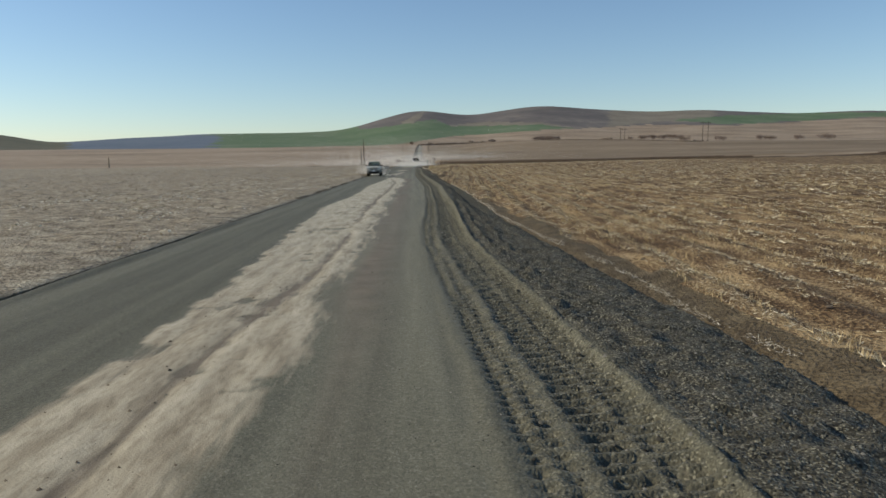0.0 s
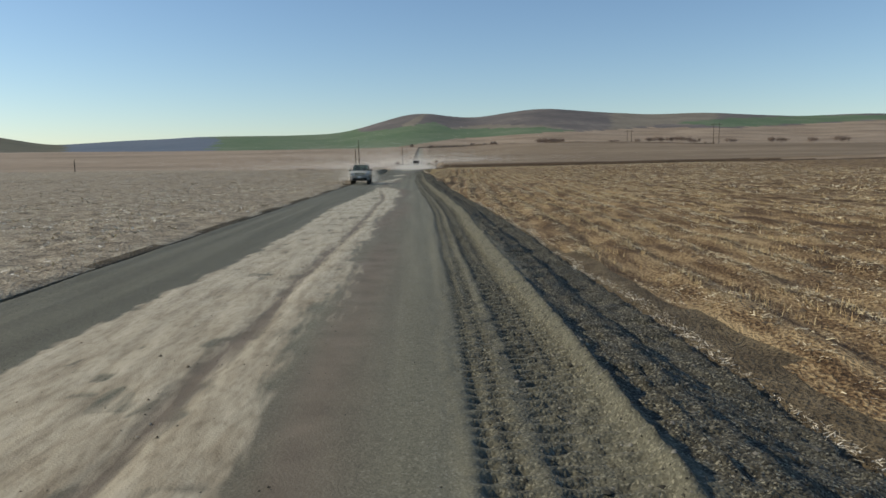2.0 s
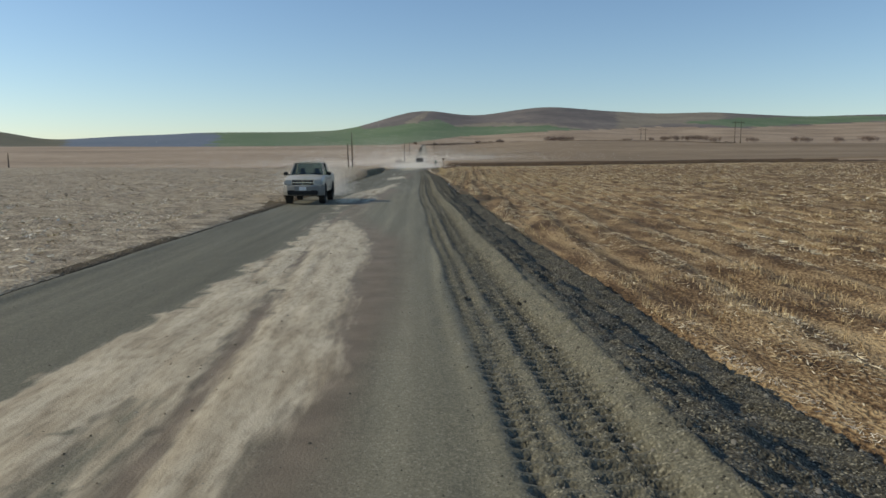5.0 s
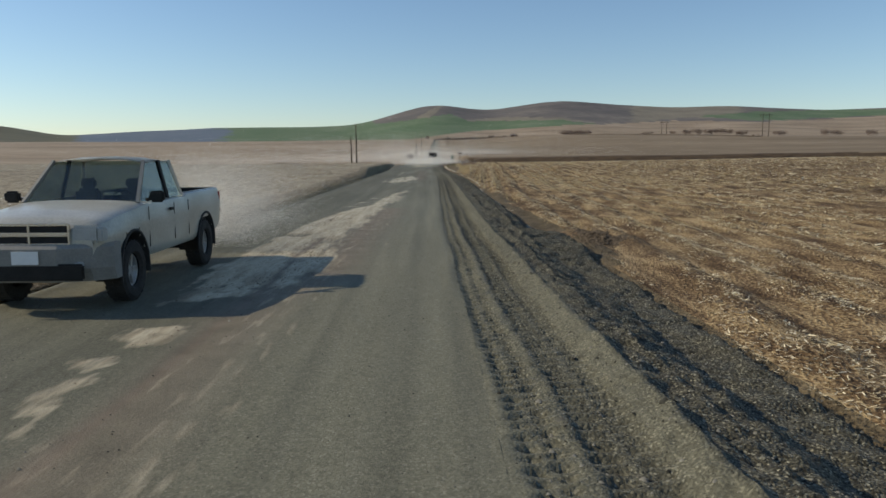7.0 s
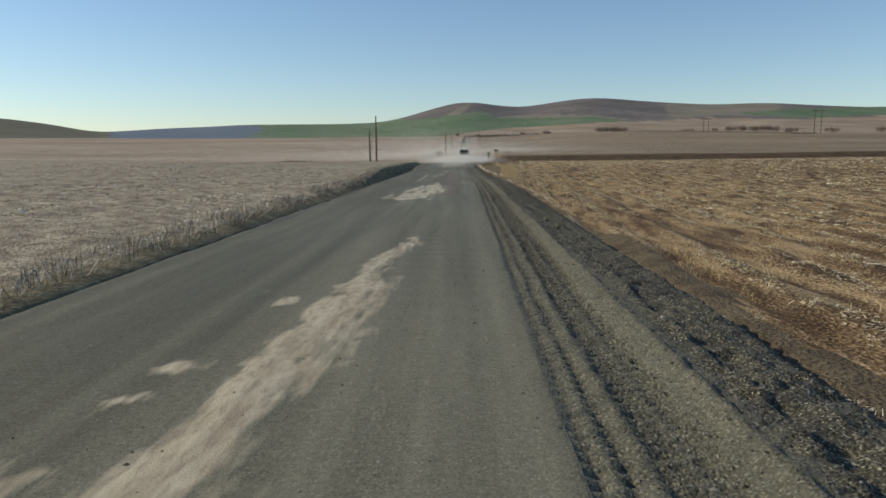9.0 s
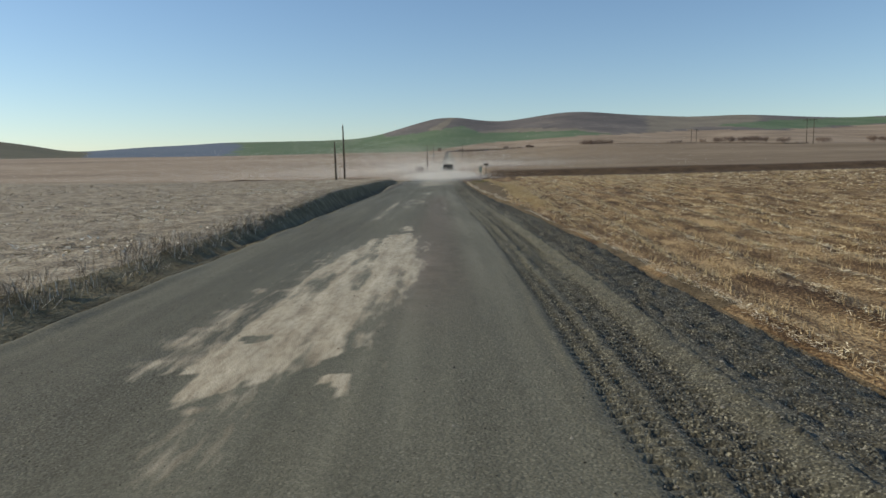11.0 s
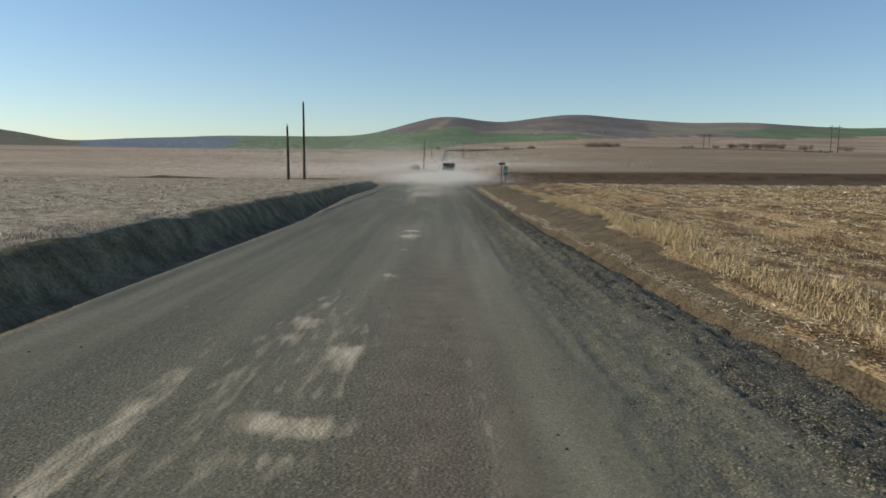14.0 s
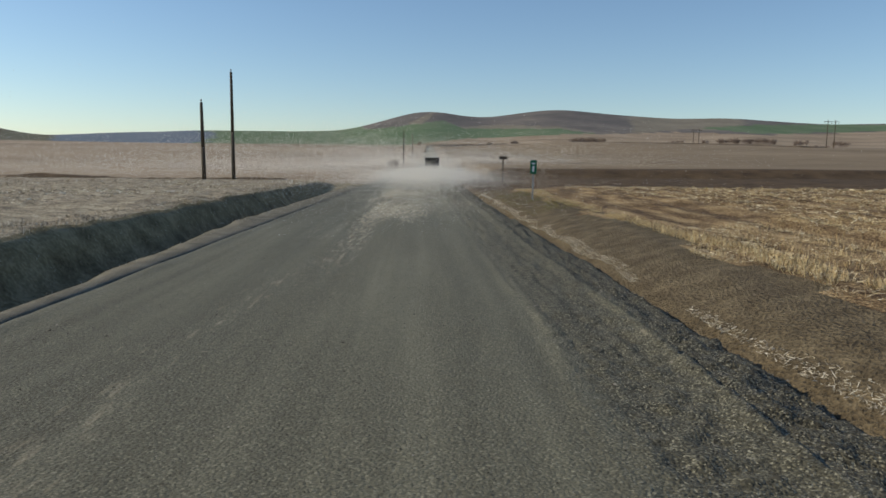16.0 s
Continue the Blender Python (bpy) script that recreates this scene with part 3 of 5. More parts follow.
def road_surface(name, rx, ry, label):
    """A stretch of the roadway between two side lines, with its deposits as layers."""
    ox, oy = np.meshgrid(rx, ry)
    dust = dust_mask(ox, oy)
    relief, loose, track = verge(ox, oy)
    relief = relief + dust * (0.016 * layers(ox * 5, oy * 0.35, 3, 90) + 0.006 * layers(ox * 6, oy * 5, 2, 91)) - 0.012 * worn_rut(ox, oy) * (oy < 122) - 0.022 * silt_hollows(ox, oy) * dust
    relief = relief + 0.008 * np.sin(2 * np.pi * oy / 0.75) * bell(ox, -0.3, 1.2) * step(98, 110, oy) * (1 - step(120, 130, oy)) * step(0.4, 0.6, layers(oy / 14, ox * 0.2, 2, 31))
    tone = 0.5 - 0.38 * step(-1.9, -3.1, ox) + 0.22 * bell(ox, 0.1, 0.22) + 0.14 * bell(ox, -0.7, 0.25) - 0.12 * bell(ox, -0.3, 0.2) + 0.16 * bell(ox, 0.62, 0.12)
    tone = tone + 0.55 * (layers(ox * 3.2, oy / 16, 3, 151) - 0.5) + 0.35 * (layers(ox * 9, oy / 5, 3, 152) - 0.5) + 0.25 * (layers(ox * 0.5, oy / 9, 3, 153) - 0.5)
    tracks = (bell(ox, -0.38, 0.16) + 0.7 * bell(ox, -1.4, 0.14) + 0.6 * bell(ox, 0.25, 0.12)) * step(134, 144, oy) * (1 - step(164, 178, oy))
    relief = relief + tracks * ((layers(ox * 6, oy * 3.5, 2, 154) - 0.5) * 0.035 - 0.008)
    tone = tone - 0.3 * tracks * step(0.35, 0.6, layers(ox * 5, oy * 1.5, 3, 155))
    tone = tone + 0.25 * bell(ox, LEFT_EDGE + 0.3, 0.3) 
    edge = right_edge(oy)
    rz = land(ox + bend(oy), oy) + 0.03 + relief - 0.016 * np.abs(ox + 1.2)
    rz = rz + np.interp(oy, (0, 120, 150, 172), (0.34, 0.32, 0.2, 0.0)) * step(-0.9, 0.3, ox - edge) * (1 - step(0.0, 0.35, ox - edge))
    rz = rz - 0.16 * step(-0.05, 0.3, ox - edge) * step(120, 165, oy) - 0.45 * step(0.15, 0.5, ox - edge)
    rz = rz + 0.05 * bell(ox, LEFT_EDGE + 0.12, 0.12) * (0.4 + grain(oy / 2, 0 * oy, 19)) - 0.5 * step(LEFT_EDGE, LEFT_EDGE - 0.3, ox)
    gravel = np.clip(step(-1.5, -0.7, track + 0.5 * (layers(ox, oy / 4, 3, 15) - 0.5)) * 0.45 + loose * (0.7 - 0.4 * step(147, 158, oy) + 0.3 * step(178, 186, oy)) + 0.4 * step(95, 150, oy) * step(0.25, 0.65, layers(ox * 0.8, oy / 8, 3, 14)), 0, 1)
    earth = (0.85 - 0.35 * bell(oy, 86, 6)) * bell(ox, np.interp(oy, DUST_Y, DUST_RIGHT) + 0.3, 0.5) * step(0.25, 0.6, layers(ox, oy / 12, 3, 95)) * (oy < 108)
    earth = np.clip(earth + 0.85 * bell(ox, -0.8, 0.6) * step(135, 142, oy) * (1 - step(172, 185, oy)), 0, 1)
    earth = np.maximum(earth, 0.9 * worn_rut(ox, oy) * (oy < 125))
    wander = 0.1 * (layers(oy / 5, 0 * oy, 2, 62) - 0.5)
    fading = 1 - 0.65 * step(168, 180, oy)
    lane = fading * bell(ox, -3.09 + wander, 0.2) * step(146, 158, oy) * (0.5 + 0.25 * layers(ox * 2, oy / 6, 3, 63))
    lane = lane + 0.42 * bell(ox, -0.4 + wander, 0.15) * step(154, 162, oy) * (1 - step(172, 178, oy)) * step(0.25, 0.5, layers(ox * 2, oy / 3, 3, 65))
    silt = np.clip(bell(track + 0.25 * (layers(oy / 3, 0 * oy, 2, 61) - 0.5), -0.13, 0.11) * step(0.3, 0.55, layers(ox, oy / 3, 3, 29)) * (0.6 + 0.3 * step(110, 130, oy)), 0, 1)
    # fines lying in broken streaks along the wheel lanes
    streaks = bell(ox, -3.07 + wander, 0.18) * step(153, 157, oy) * (1 - step(168, 173, oy)) + 0.72 * bell(ox, -0.45 + wander, 0.13) * step(156, 160, oy) * (1 - step(170, 175, oy))
    streaks = 0.5 * streaks * (0.3 + 0.7 * step(0.25, 0.6, layers(ox * 4, oy / 1.6, 4, 66)))
    ob = sheet(name, rx, ry, rz, [M_ROAD], None, (("dust", np.maximum(np.maximum(dust, streaks), 0.14 * silt)), ("gravel", gravel), ("earth", earth), ("lanes", np.clip(tone + 1.1 * lane, 0, 1))))
    co = np.stack([(ox + 1.2) * narrowing(oy) - 1.2 + bend(oy), oy, rz], -1)
    ob.data.vertices.foreach_set("co", co.astype(np.float32).ravel())
    ob.data.update()
    return tagged(ob, label, "road", kind="structure")


FAR_ROAD = 196 + np.array(spread(60, 0.25, 1.03, 1100))
road_surface("road", np.arange(-5.95, 0.47, 0.09), np.concatenate([np.arange(-3, 196, 0.14), FAR_ROAD]), "packed grey gravel road with drifts of pale silt")
road_surface("road_verge", np.concatenate([np.arange(0.42, 2.3, 0.044), np.arange(2.3, 3.9, 0.075), np.arange(3.9, 4.5, 0.12)]), np.concatenate([np.arange(-1, 60, 0.04), np.arange(60, 155, 0.044), np.arange(155, 196, 0.065), FAR_ROAD]),
             "loose gravel verge with tyre tread prints and a windrow")


def road_height(x, y):
    r, _, _ = verge(x, y)
    up_ = np.interp(y, (0, 120, 150, 172), (0.34, 0.32, 0.2, 0.0)) * step(-0.9, 0.3, x - right_edge(y))
    return land(x, y) + up_ + 0.03 + r - 0.016 * np.abs(x + 1.2)


def ground_height(x, y):
    return land(x, y) + field_relief(x, y)


# ---- building helpers ----
def part(name, bm, material_, parent=None, label="", smooth=False):
    me = bpy.data.meshes.new(name)
    bm.to_mesh(me)
    bm.free()
    if material_:
        me.materials.append(material_)
    if smooth:
        for p in me.polygons:
            p.use_smooth = True
    ob = new(name, me)
    ob.parent = parent
    if label:
        ob["label"] = label
    return ob


def empty(name, m, label, category, group=""):
    ob = new(name)
    ob.matrix_world = m
    return tagged(ob, label, category, group)


def tube(bm, a, b, ra, rb, sides=10):
    a, b = Vector(a), Vector(b)
    q = (b - a).to_track_quat("Z", "Y").to_matrix()
    rings = []
    for p, r in ((a, ra), (b, rb)):
        rings.append([bm.verts.new(p + q @ Vector((math.cos(t) * r, math.sin(t) * r, 0))) for t in [2 * math.pi * i / sides for i in range(sides)]])
    for i in range(sides):
        bm.faces.new((rings[0][i], rings[0][(i + 1) % sides], rings[1][(i + 1) % sides], rings[1][i]))
    bm.faces.new(rings[0][::-1])
    bm.faces.new(rings[1])


def block(bm, lo, hi, bevel=0.0):
    made = bmesh.ops.create_cube(bm, size=1.0)["verts"]
    for v_ in made:
        v_.co = Vector([lo[i] + (v_.co[i] + 0.5) * (hi[i] - lo[i]) for i in range(3)])
    if bevel:
        edges = list({e_ for v_ in made for e_ in v_.link_edges})
        bmesh.ops.bevel(bm, geom=edges, offset=bevel, segments=2, affect="EDGES")


def rest(x, y):
    return float(land(x, y))


M_POLE = material("weathered_pole_wood", [(0.3, (0.05, 0.04, 0.03)), (0.7, (0.12, 0.095, 0.07))], 2, 20, stretch=(6, 6, 0.6), bump=0.4)
M_STEEL = material("galvanised_steel", [(0.3, (0.28, 0.29, 0.29)), (0.7, (0.4, 0.41, 0.41))], 6, 60, rough=0.5, metal=0.8, bump=0.1, depth=0.002)
M_SIGN = material("green_sign_sheet", [(0.3, (0.008, 0.12, 0.055)), (0.7, (0.012, 0.16, 0.075))], 8, 60, rough=0.45, bump=0.0)
M_SIGN_DARK = material("brown_sign_board", [(0.3, (0.05, 0.035, 0.025)), (0.7, (0.09, 0.065, 0.045))], 8, 60, rough=0.7, bump=0.1)
M_WHITE = material("white_sign_sheet", [(0.3, (0.7, 0.7, 0.68)), (0.7, (0.8, 0.8, 0.78))], 8, 60, rough=0.5, bump=0)
M_GLAZE = material("brown_insulator", [(0.3, (0.10, 0.045, 0.025)), (0.7, (0.14, 0.06, 0.035))], 8, 60, rough=0.25, bump=0)


def pole(x, y, tall, lean=(0, 0), arm=0.0, label="weathered dark wooden utility pole beside the field"):
    z = rest(x, y) - 0.4
    ob = empty("utility_pole", pose(x, y, z, lean[0], lean[1], 0), label, "pole", "line of poles")
    bm = bmesh.new()
    tube(bm, (0, 0, 0), (0, 0, tall * 0.5), 0.165, 0.14, 14)
    tube(bm, (0, 0, tall * 0.5), (0, 0, tall + 0.4), 0.14, 0.105, 14)
    part("shaft", bm, M_POLE, ob, smooth=True)
    bm = bmesh.new()
    tube(bm, (0, 0, tall + 0.4), (0, 0, tall + 0.55), 0.03, 0.03, 8)
    tube(bm, (0, 0, tall + 0.5), (0, 0, tall + 0.62), 0.06, 0.045, 10)
    part("insulator", bm, M_GLAZE, ob, smooth=True)
    if arm:
        bm = bmesh.new()
        block(bm, (-arm, -0.06, tall - 0.05), (arm, 0.06, tall + 0.09), 0.01)
        part("crossarm", bm, M_POLE, ob)
    return ob


pole(-16.5, 249.0, 9.1, lean=(0, -0.6), label="tall weathered wooden utility pole on the crossing berm")
pole(-16.9, 242.0, 5.7, lean=(0, -1.2), label="short weathered wooden stub pole near a taller pole")
pole(-4.9, 365, 8.6)
pole(-3.3, 420, 8.6)
pole(11.5, 528, 8.6)
pole(-95, 232, 3.2, label="low grey wooden pole far out in the tilled field")


def h_frame(x, y, tall, gap, m_turn=0):
    """A pair of line poles with a crossbeam."""
    ob = empty("power_line_frame", pose(x, y, rest(x, y) - 0.4, 0, 0, m_turn), "twin wooden poles with a crossbeam on the dry slope", "power pole", "power line frames")
    for side in (-1, 1):
        bm = bmesh.new()
        tube(bm, (side * gap / 2, 0, 0), (side * gap / 2, 0, tall), 0.26, 0.2, 10)
        part("shaft", bm, M_POLE, ob, smooth=True)
    bm = bmesh.new()
    block(bm, (-gap, -0.14, tall - 1.4), (gap, 0.14, tall - 1.1), 0.02)
    part("crossbeam", bm, M_POLE, ob)
    for k_ in (-1, 0, 1):
        bm = bmesh.new()
        for n_ in range(5):
            tube(bm, (k_ * gap * 0.92, 0, tall - 1.5 - 0.22 * n_), (k_ * gap * 0.92, 0, tall - 1.66 - 0.22 * n_), 0.07, 0.16, 8)
        part("insulator", bm, M_GLAZE, ob)
    return ob


h_frame(230, 793, 13.5, 4.6)
h_frame(266, 655, 18.5, 5.0)


def marker_sign(x, y):
    ob = empty("mile_marker", pose(x, y, rest(x, y), 0, 0, -4), "narrow green mile marker on a steel post in the grass", "road sign")
    bm = bmesh.new()
    block(bm, (-0.035, -0.004, -0.4), (0.035, 0.004, 1.9))
    block(bm, (-0.012, 0.004, -0.4), (0.012, 0.026, 1.9))
    part("post", bm, M_STEEL, ob)
    bm = bmesh.new()
    block(bm, (-0.15, -0.012, 1.22), (0.15, -0.007, 1.86), 0.002)
    plate = part("plate", bm, M_SIGN, ob)
    for lo, hi in (((-0.05, 1.34), (0.05, 1.6)), ((-0.09, 1.68), (0.09, 1.74))):
        bm = bmesh.new()
        block(bm, (lo[0], -0.017, lo[1]), (hi[0], -0.0125, hi[1]))
        part("marking", bm, M_WHITE, plate, "white bar on the green plate")
    return ob


marker_sign(4.45, 221)


def board_sign(x, y):
    ob = empty("road_sign", pose(x, y, rest(x, y), 0, 0, 3), "wide dark sign board on a tall wooden post", "road sign")
    bm = bmesh.new()
    block(bm, (-0.055, -0.055, -0.4), (0.055, 0.055, 2.75), 0.008)
    part("post", bm, M_POLE, ob)
    bm = bmesh.new()
    block(bm, (-0.42, -0.085, 2.5), (0.42, -0.058, 2.82), 0.006)
    part("board", bm, M_SIGN_DARK, ob)


board_sign(7.7, 262)

# ---- bare bushes along the slope ----
M_TWIG = material("bare_twigs", [(0.3, (0.16, 0.122, 0.1)), (0.7, (0.29, 0.222, 0.18))], 0.7, 6, bump=0)
maker = random.Random(7)


def bush(x, y, wide, tall):
    """A leafless shrub: stems that fork into fine twigs, each tipped with small clumps."""
    ob = empty("bush", pose(x, y, rest(x, y) - 0.15), "bare grey-brown bush on the dry slope", "bush", "bushes along the slope")
    bm = bmesh.new()
    tips = []
    for _ in range(max(5, int(wide * 1.6))):
        a = Vector((maker.uniform(-0.42, 0.42) * wide, maker.uniform(-0.3, 0.3) * wide, 0))
        b_ = a + Vector((maker.uniform(-0.12, 0.12) * wide, maker.uniform(-0.12, 0.12) * wide, tall * maker.uniform(0.35, 0.6)))
        tube(bm, a, b_, 0.07, 0.05, 5)
        for _ in range(4):
            c = b_ + Vector((maker.uniform(-0.2, 0.2) * tall, maker.uniform(-0.2, 0.2) * tall, tall * maker.uniform(0.15, 0.42)))
            tube(bm, b_, c, 0.05, 0.02, 4)
            tips.append(c)
    tagged(part("stem_cluster", bm, M_TWIG, ob), kind="stuff")
    rows, faces = [], []
    for c in tips:
        for _ in range(26):
            p = c + Vector((maker.gauss(0, 0.16) * tall, maker.gauss(0, 0.16) * tall, maker.gauss(-0.08, 0.17) * tall))
            d = Vector((maker.uniform(-1, 1), maker.uniform(-1, 1), maker.uniform(0.1, 1.2))).normalized() * tall * 0.12
            w = Vector((maker.uniform(-1, 1), maker.uniform(-1, 1), maker.uniform(-0.3, 0.3))).normalized() * tall * 0.028
            n_ = len(rows)
            rows += [p - w, p + w, p + d]
            faces.append((n_, n_ + 1, n_ + 2))
    me = bpy.data.meshes.new("twig_crown")
    me.from_pydata([tuple(r) for r in rows], [], faces)
    me.materials.append(M_TWIG)
    twigs = new("twig_crown", me)
    twigs.parent = ob
    tagged(twigs, kind="stuff")
    return ob


FAR_BUSHES = ((100, 1255, 9, 9), (110, 1240, 7, 6.5), (118, 1225, 8, 7), (130, 1205, 10, 10), (133, 1193, 6, 8), (163, 960, 10, 8.5), (167, 955, 9, 9),
              (171, 950, 10, 8), (176, 943, 9, 9.5), (181, 935, 8, 8.5), (185, 928, 6, 8), (30, 1262, 9, 6), (45, 1262, 12, 5), (18, 1262, 8, 4), (-2, 1262, 7, 9))
SLOPE_BUSHES = ((209, 790, 8, 3.6), (213, 784, 7, 4.2), (240, 800, 7, 5.5), (252, 790, 12, 7), (262, 788, 12, 7.5), (271, 786, 12, 7), (280, 784, 11, 8), (288, 780, 9, 7),
                (250, 660, 9, 6.5), (255, 654, 6, 2.6), (262, 652, 8, 2.4), (300, 700, 12, 6), (340, 700, 12, 7), (352, 702, 10, 6), (372, 690, 10, 7), (400, 690, 14, 8))
for x, y, wide, tall in FAR_BUSHES + SLOPE_BUSHES:
    bush(x, y, wide * 1.05, tall * 0.66)
for x, y, wide, tall in ((-6.6, 352, 2.6, 1.8), (-7.0, 358, 2.6, 1.8)):
    bush(x, y, wide, tall)


def hedge_bank():
    """The scrubby dark bank that runs between the bushes across the slope."""
    hx = np.arange(8, 262, 2.2)
    hy = np.interp(hx, (0, 30, 100, 133, 175, 212, 254), (1270, 1262, 1250, 1190, 940, 782, 654))
    tall = np.interp(hx, (8, 110, 180, 215, 262), (2.6, 2.8, 1.7, 0.8, 0.6)) * (0.45 + 1.1 * layers(hx / 9, 0 * hx, 3, 97))
    bm = bmesh.new()
    rows_ = []
    for x_, y_, h_ in zip(hx, hy, tall):
        z_ = rest(x_, y_)
        rows_.append([bm.verts.new(p) for p in ((x_, y_ - 5, z_ - 0.8), (x_, y_ - 1.6, z_ + 0.8 * h_), (x_, y_ + 1.2, z_ + h_), (x_, y_ + 5, z_ - 0.8))])
    for a, b_ in zip(rows_, rows_[1:]):
        for i in range(3):
            bm.faces.new((a[i], b_[i], b_[i + 1], a[i + 1]))
    tagged(part("hedge_bank", bm, M_SCRUB), "low dark scrubby bank crossing the dry slope", "bank", kind="stuff")


M_SCRUB = material("dark_scrub", [(0.35, (0.05, 0.038, 0.03)), (0.65, (0.11, 0.085, 0.066))], 0.3, 2.0, bump=0.6, depth=0.3)
hedge_bank()


# ---- loose straw, weeds and stones ----
def cloud_mesh(name, verts, faces_per, count, material_, label, category):
    """Many small flat pieces in one mesh; verts runs (count, corners, 3)."""
    corners = verts.shape[1]
    me = bpy.data.meshes.new(name)
    me.vertices.add(count * corners)
    me.vertices.foreach_set("co", verts.reshape(-1).astype(np.float32))
    idx = (np.arange(count)[:, None, None] * corners + np.array(faces_per)[None]).reshape(-1)
    size = len(faces_per[0])
    total = count * len(faces_per)
    me.loops.add(total * size)
    me.loops.foreach_set("vertex_index", idx.astype(np.int32))
    me.polygons.add(total)
    me.polygons.foreach_set("loop_start", np.arange(0, total * size, size, dtype=np.int32))
    me.materials.append(material_)
    me.update(calc_edges=True)
    return tagged(new(name, me), label, category, kind="stuff")


def blades(name, x, y, z, length, width, rise, material_, label, category, seed=1):
    """Straws or grass blades: tapered slips with a random heading; rise is the slope of each."""
    rng = np.random.default_rng(seed)
    n_ = len(x)
    a = rng.uniform(0, 2 * np.pi, n_)
    d = np.stack([np.cos(a) * np.cos(rise), np.sin(a) * np.cos(rise), np.sin(rise)], -1) * length[:, None]
    b_ = a + rng.normal(np.pi / 2, 0.35, n_)
    w = np.stack([np.cos(b_), np.sin(b_), rng.normal(0, 0.35, n_)], -1) * width[:, None] / 2
    base = np.stack([x, y, z], -1)
    sag = np.stack([0 * x, 0 * x, -0.15 * length * np.abs(np.sin(rise))], -1)
    quads = np.stack([base - w, base + w, base + d + w * 0.5 + sag, base + d - w * 0.5 + sag], 1)
    return cloud_mesh(name, quads, [(0, 1, 2, 3)], n_, material_, label, category)


def straw_material(name, stops, rough=0.75):
    m = bpy.data.materials.new(name)
    m.use_nodes = True
    n, k = m.node_tree.nodes, m.node_tree.links
    g = n.new("ShaderNodeNewGeometry")
    r = n.new("ShaderNodeValToRGB")
    el = r.color_ramp.elements
    while len(el) < len(stops):
        el.new(0.5)
    for i, (p, c) in enumerate(stops):
        el[i].position, el[i].color = p, (*c, 1)
    k.new(g.outputs["Random Per Island"], r.inputs["Fac"])
    k.new(r.outputs["Color"], n["Principled BSDF"].inputs["Base Color"])
    n["Principled BSDF"].inputs["Roughness"].default_value = rough
    n["Principled BSDF"].inputs["Specular IOR Level"].default_value = 0.25
    return m


M_STRAW = straw_material("straw", [(0.0, (0.30, 0.21, 0.105)), (0.4, (0.54, 0.425, 0.24)), (1.0, (0.88, 0.79, 0.57))])
M_RESIDUE = straw_material("grey_residue", [(0.0, (0.15, 0.115, 0.08)), (0.55, (0.30, 0.25, 0.185)), (1.0, (0.66, 0.60, 0.50))])
M_BLEACHED = straw_material("bleached_straw", [(0.0, (0.42, 0.35, 0.23)), (0.5, (0.66, 0.59, 0.44)), (1.0, (0.86, 0.80, 0.66))])
M_GRASS = straw_material("dry_grass", [(0.0, (0.34, 0.24, 0.12)), (0.6, (0.56, 0.43, 0.23)), (1.0, (0.68, 0.57, 0.35))])
M_WEED = straw_material("green_weeds", [(0.0, (0.12, 0.115, 0.035)), (1.0, (0.26, 0.235, 0.09))])
M_STONE = straw_material("gravel_stones", [(0.0, (0.025, 0.023, 0.017)), (0.6, (0.078, 0.072, 0.055)), (1.0, (0.27, 0.25, 0.205))], 0.9)
M_CLOD = straw_material("dark_clods", [(0.0, (0.06, 0.045, 0.03)), (1.0, (0.17, 0.13, 0.088))], 0.95)


def straws(name, x0, x1, y0, y1, count, size, width, seed, material_, label, category, patch=0.42, upright=0.25, rows_=True, hug=None):
    rng = np.random.default_rng(seed)
    x, y = rng.uniform(x0, x1, count), rng.uniform(y0, y1, count)
    p = layers(x / 1.6, y / 3.2, 3, seed)
    if rows_:
        p = p + 0.19 * np.sin(2 * np.pi * ((x - FURROW * y + (layers(x / 7, y / 16, 2, 12) - 0.5) * 1.2) / 1.25))
    p = p + 0.07 * np.sin(2 * np.pi * (x - FURROW * y) / 6.3 + 3 * layers(x / 30, y / 30, 2, 3)) * (x > 0)
    p = p + (0.1 * np.sin(2 * np.pi * (x - FURROW * y) / 4.3 + 4 * layers(x / 9, y / 25, 2, 4)) - 0.08 * step(22, 40, y) * (1 - step(118, 142, y))) * (x > 0)
    keep = p > patch
    if hug is not None:
        keep &= hug(x, y)
    x, y = x[keep], y[keep]
    n_ = len(x)
    rise = np.abs(rng.normal(0.12, upright, n_))
    return blades(name, x, y, ground_height(x, y) + rng.uniform(0, 0.03, n_), size * rng.uniform(0.5, 1.6, n_), width * rng.uniform(0.6, 1.4, n_), rise, material_, label, category, seed)


STRAW_LABEL = "scattered golden straw lying on the stubble field"
def field_side(x, y):
    """Where the straw field begins beside the road; the bank near the crossing is bare."""
    return x > right_edge(y) + 0.12 + bare_strip(x, y)


def clumped(x, y):
    return field_side(x, y) & (layers(x / 0.45, y / 0.45, 2, 72) > 0.44)


straws("straw_litter", 3.0, 9, 0, 205, 470000, 0.066, 0.011, 11, M_STRAW, STRAW_LABEL, "straw", 0.40, upright=0.18, hug=clumped)
straws("straw_litter", 9, 22, 0, 238, 190000, 0.13, 0.025, 12, M_STRAW, STRAW_LABEL, "straw", 0.45, upright=0.18)
straws("straw_litter", 22, 80, 10, 240, 105000, 0.25, 0.06, 13, M_STRAW, STRAW_LABEL, "straw", 0.45, upright=0.18)


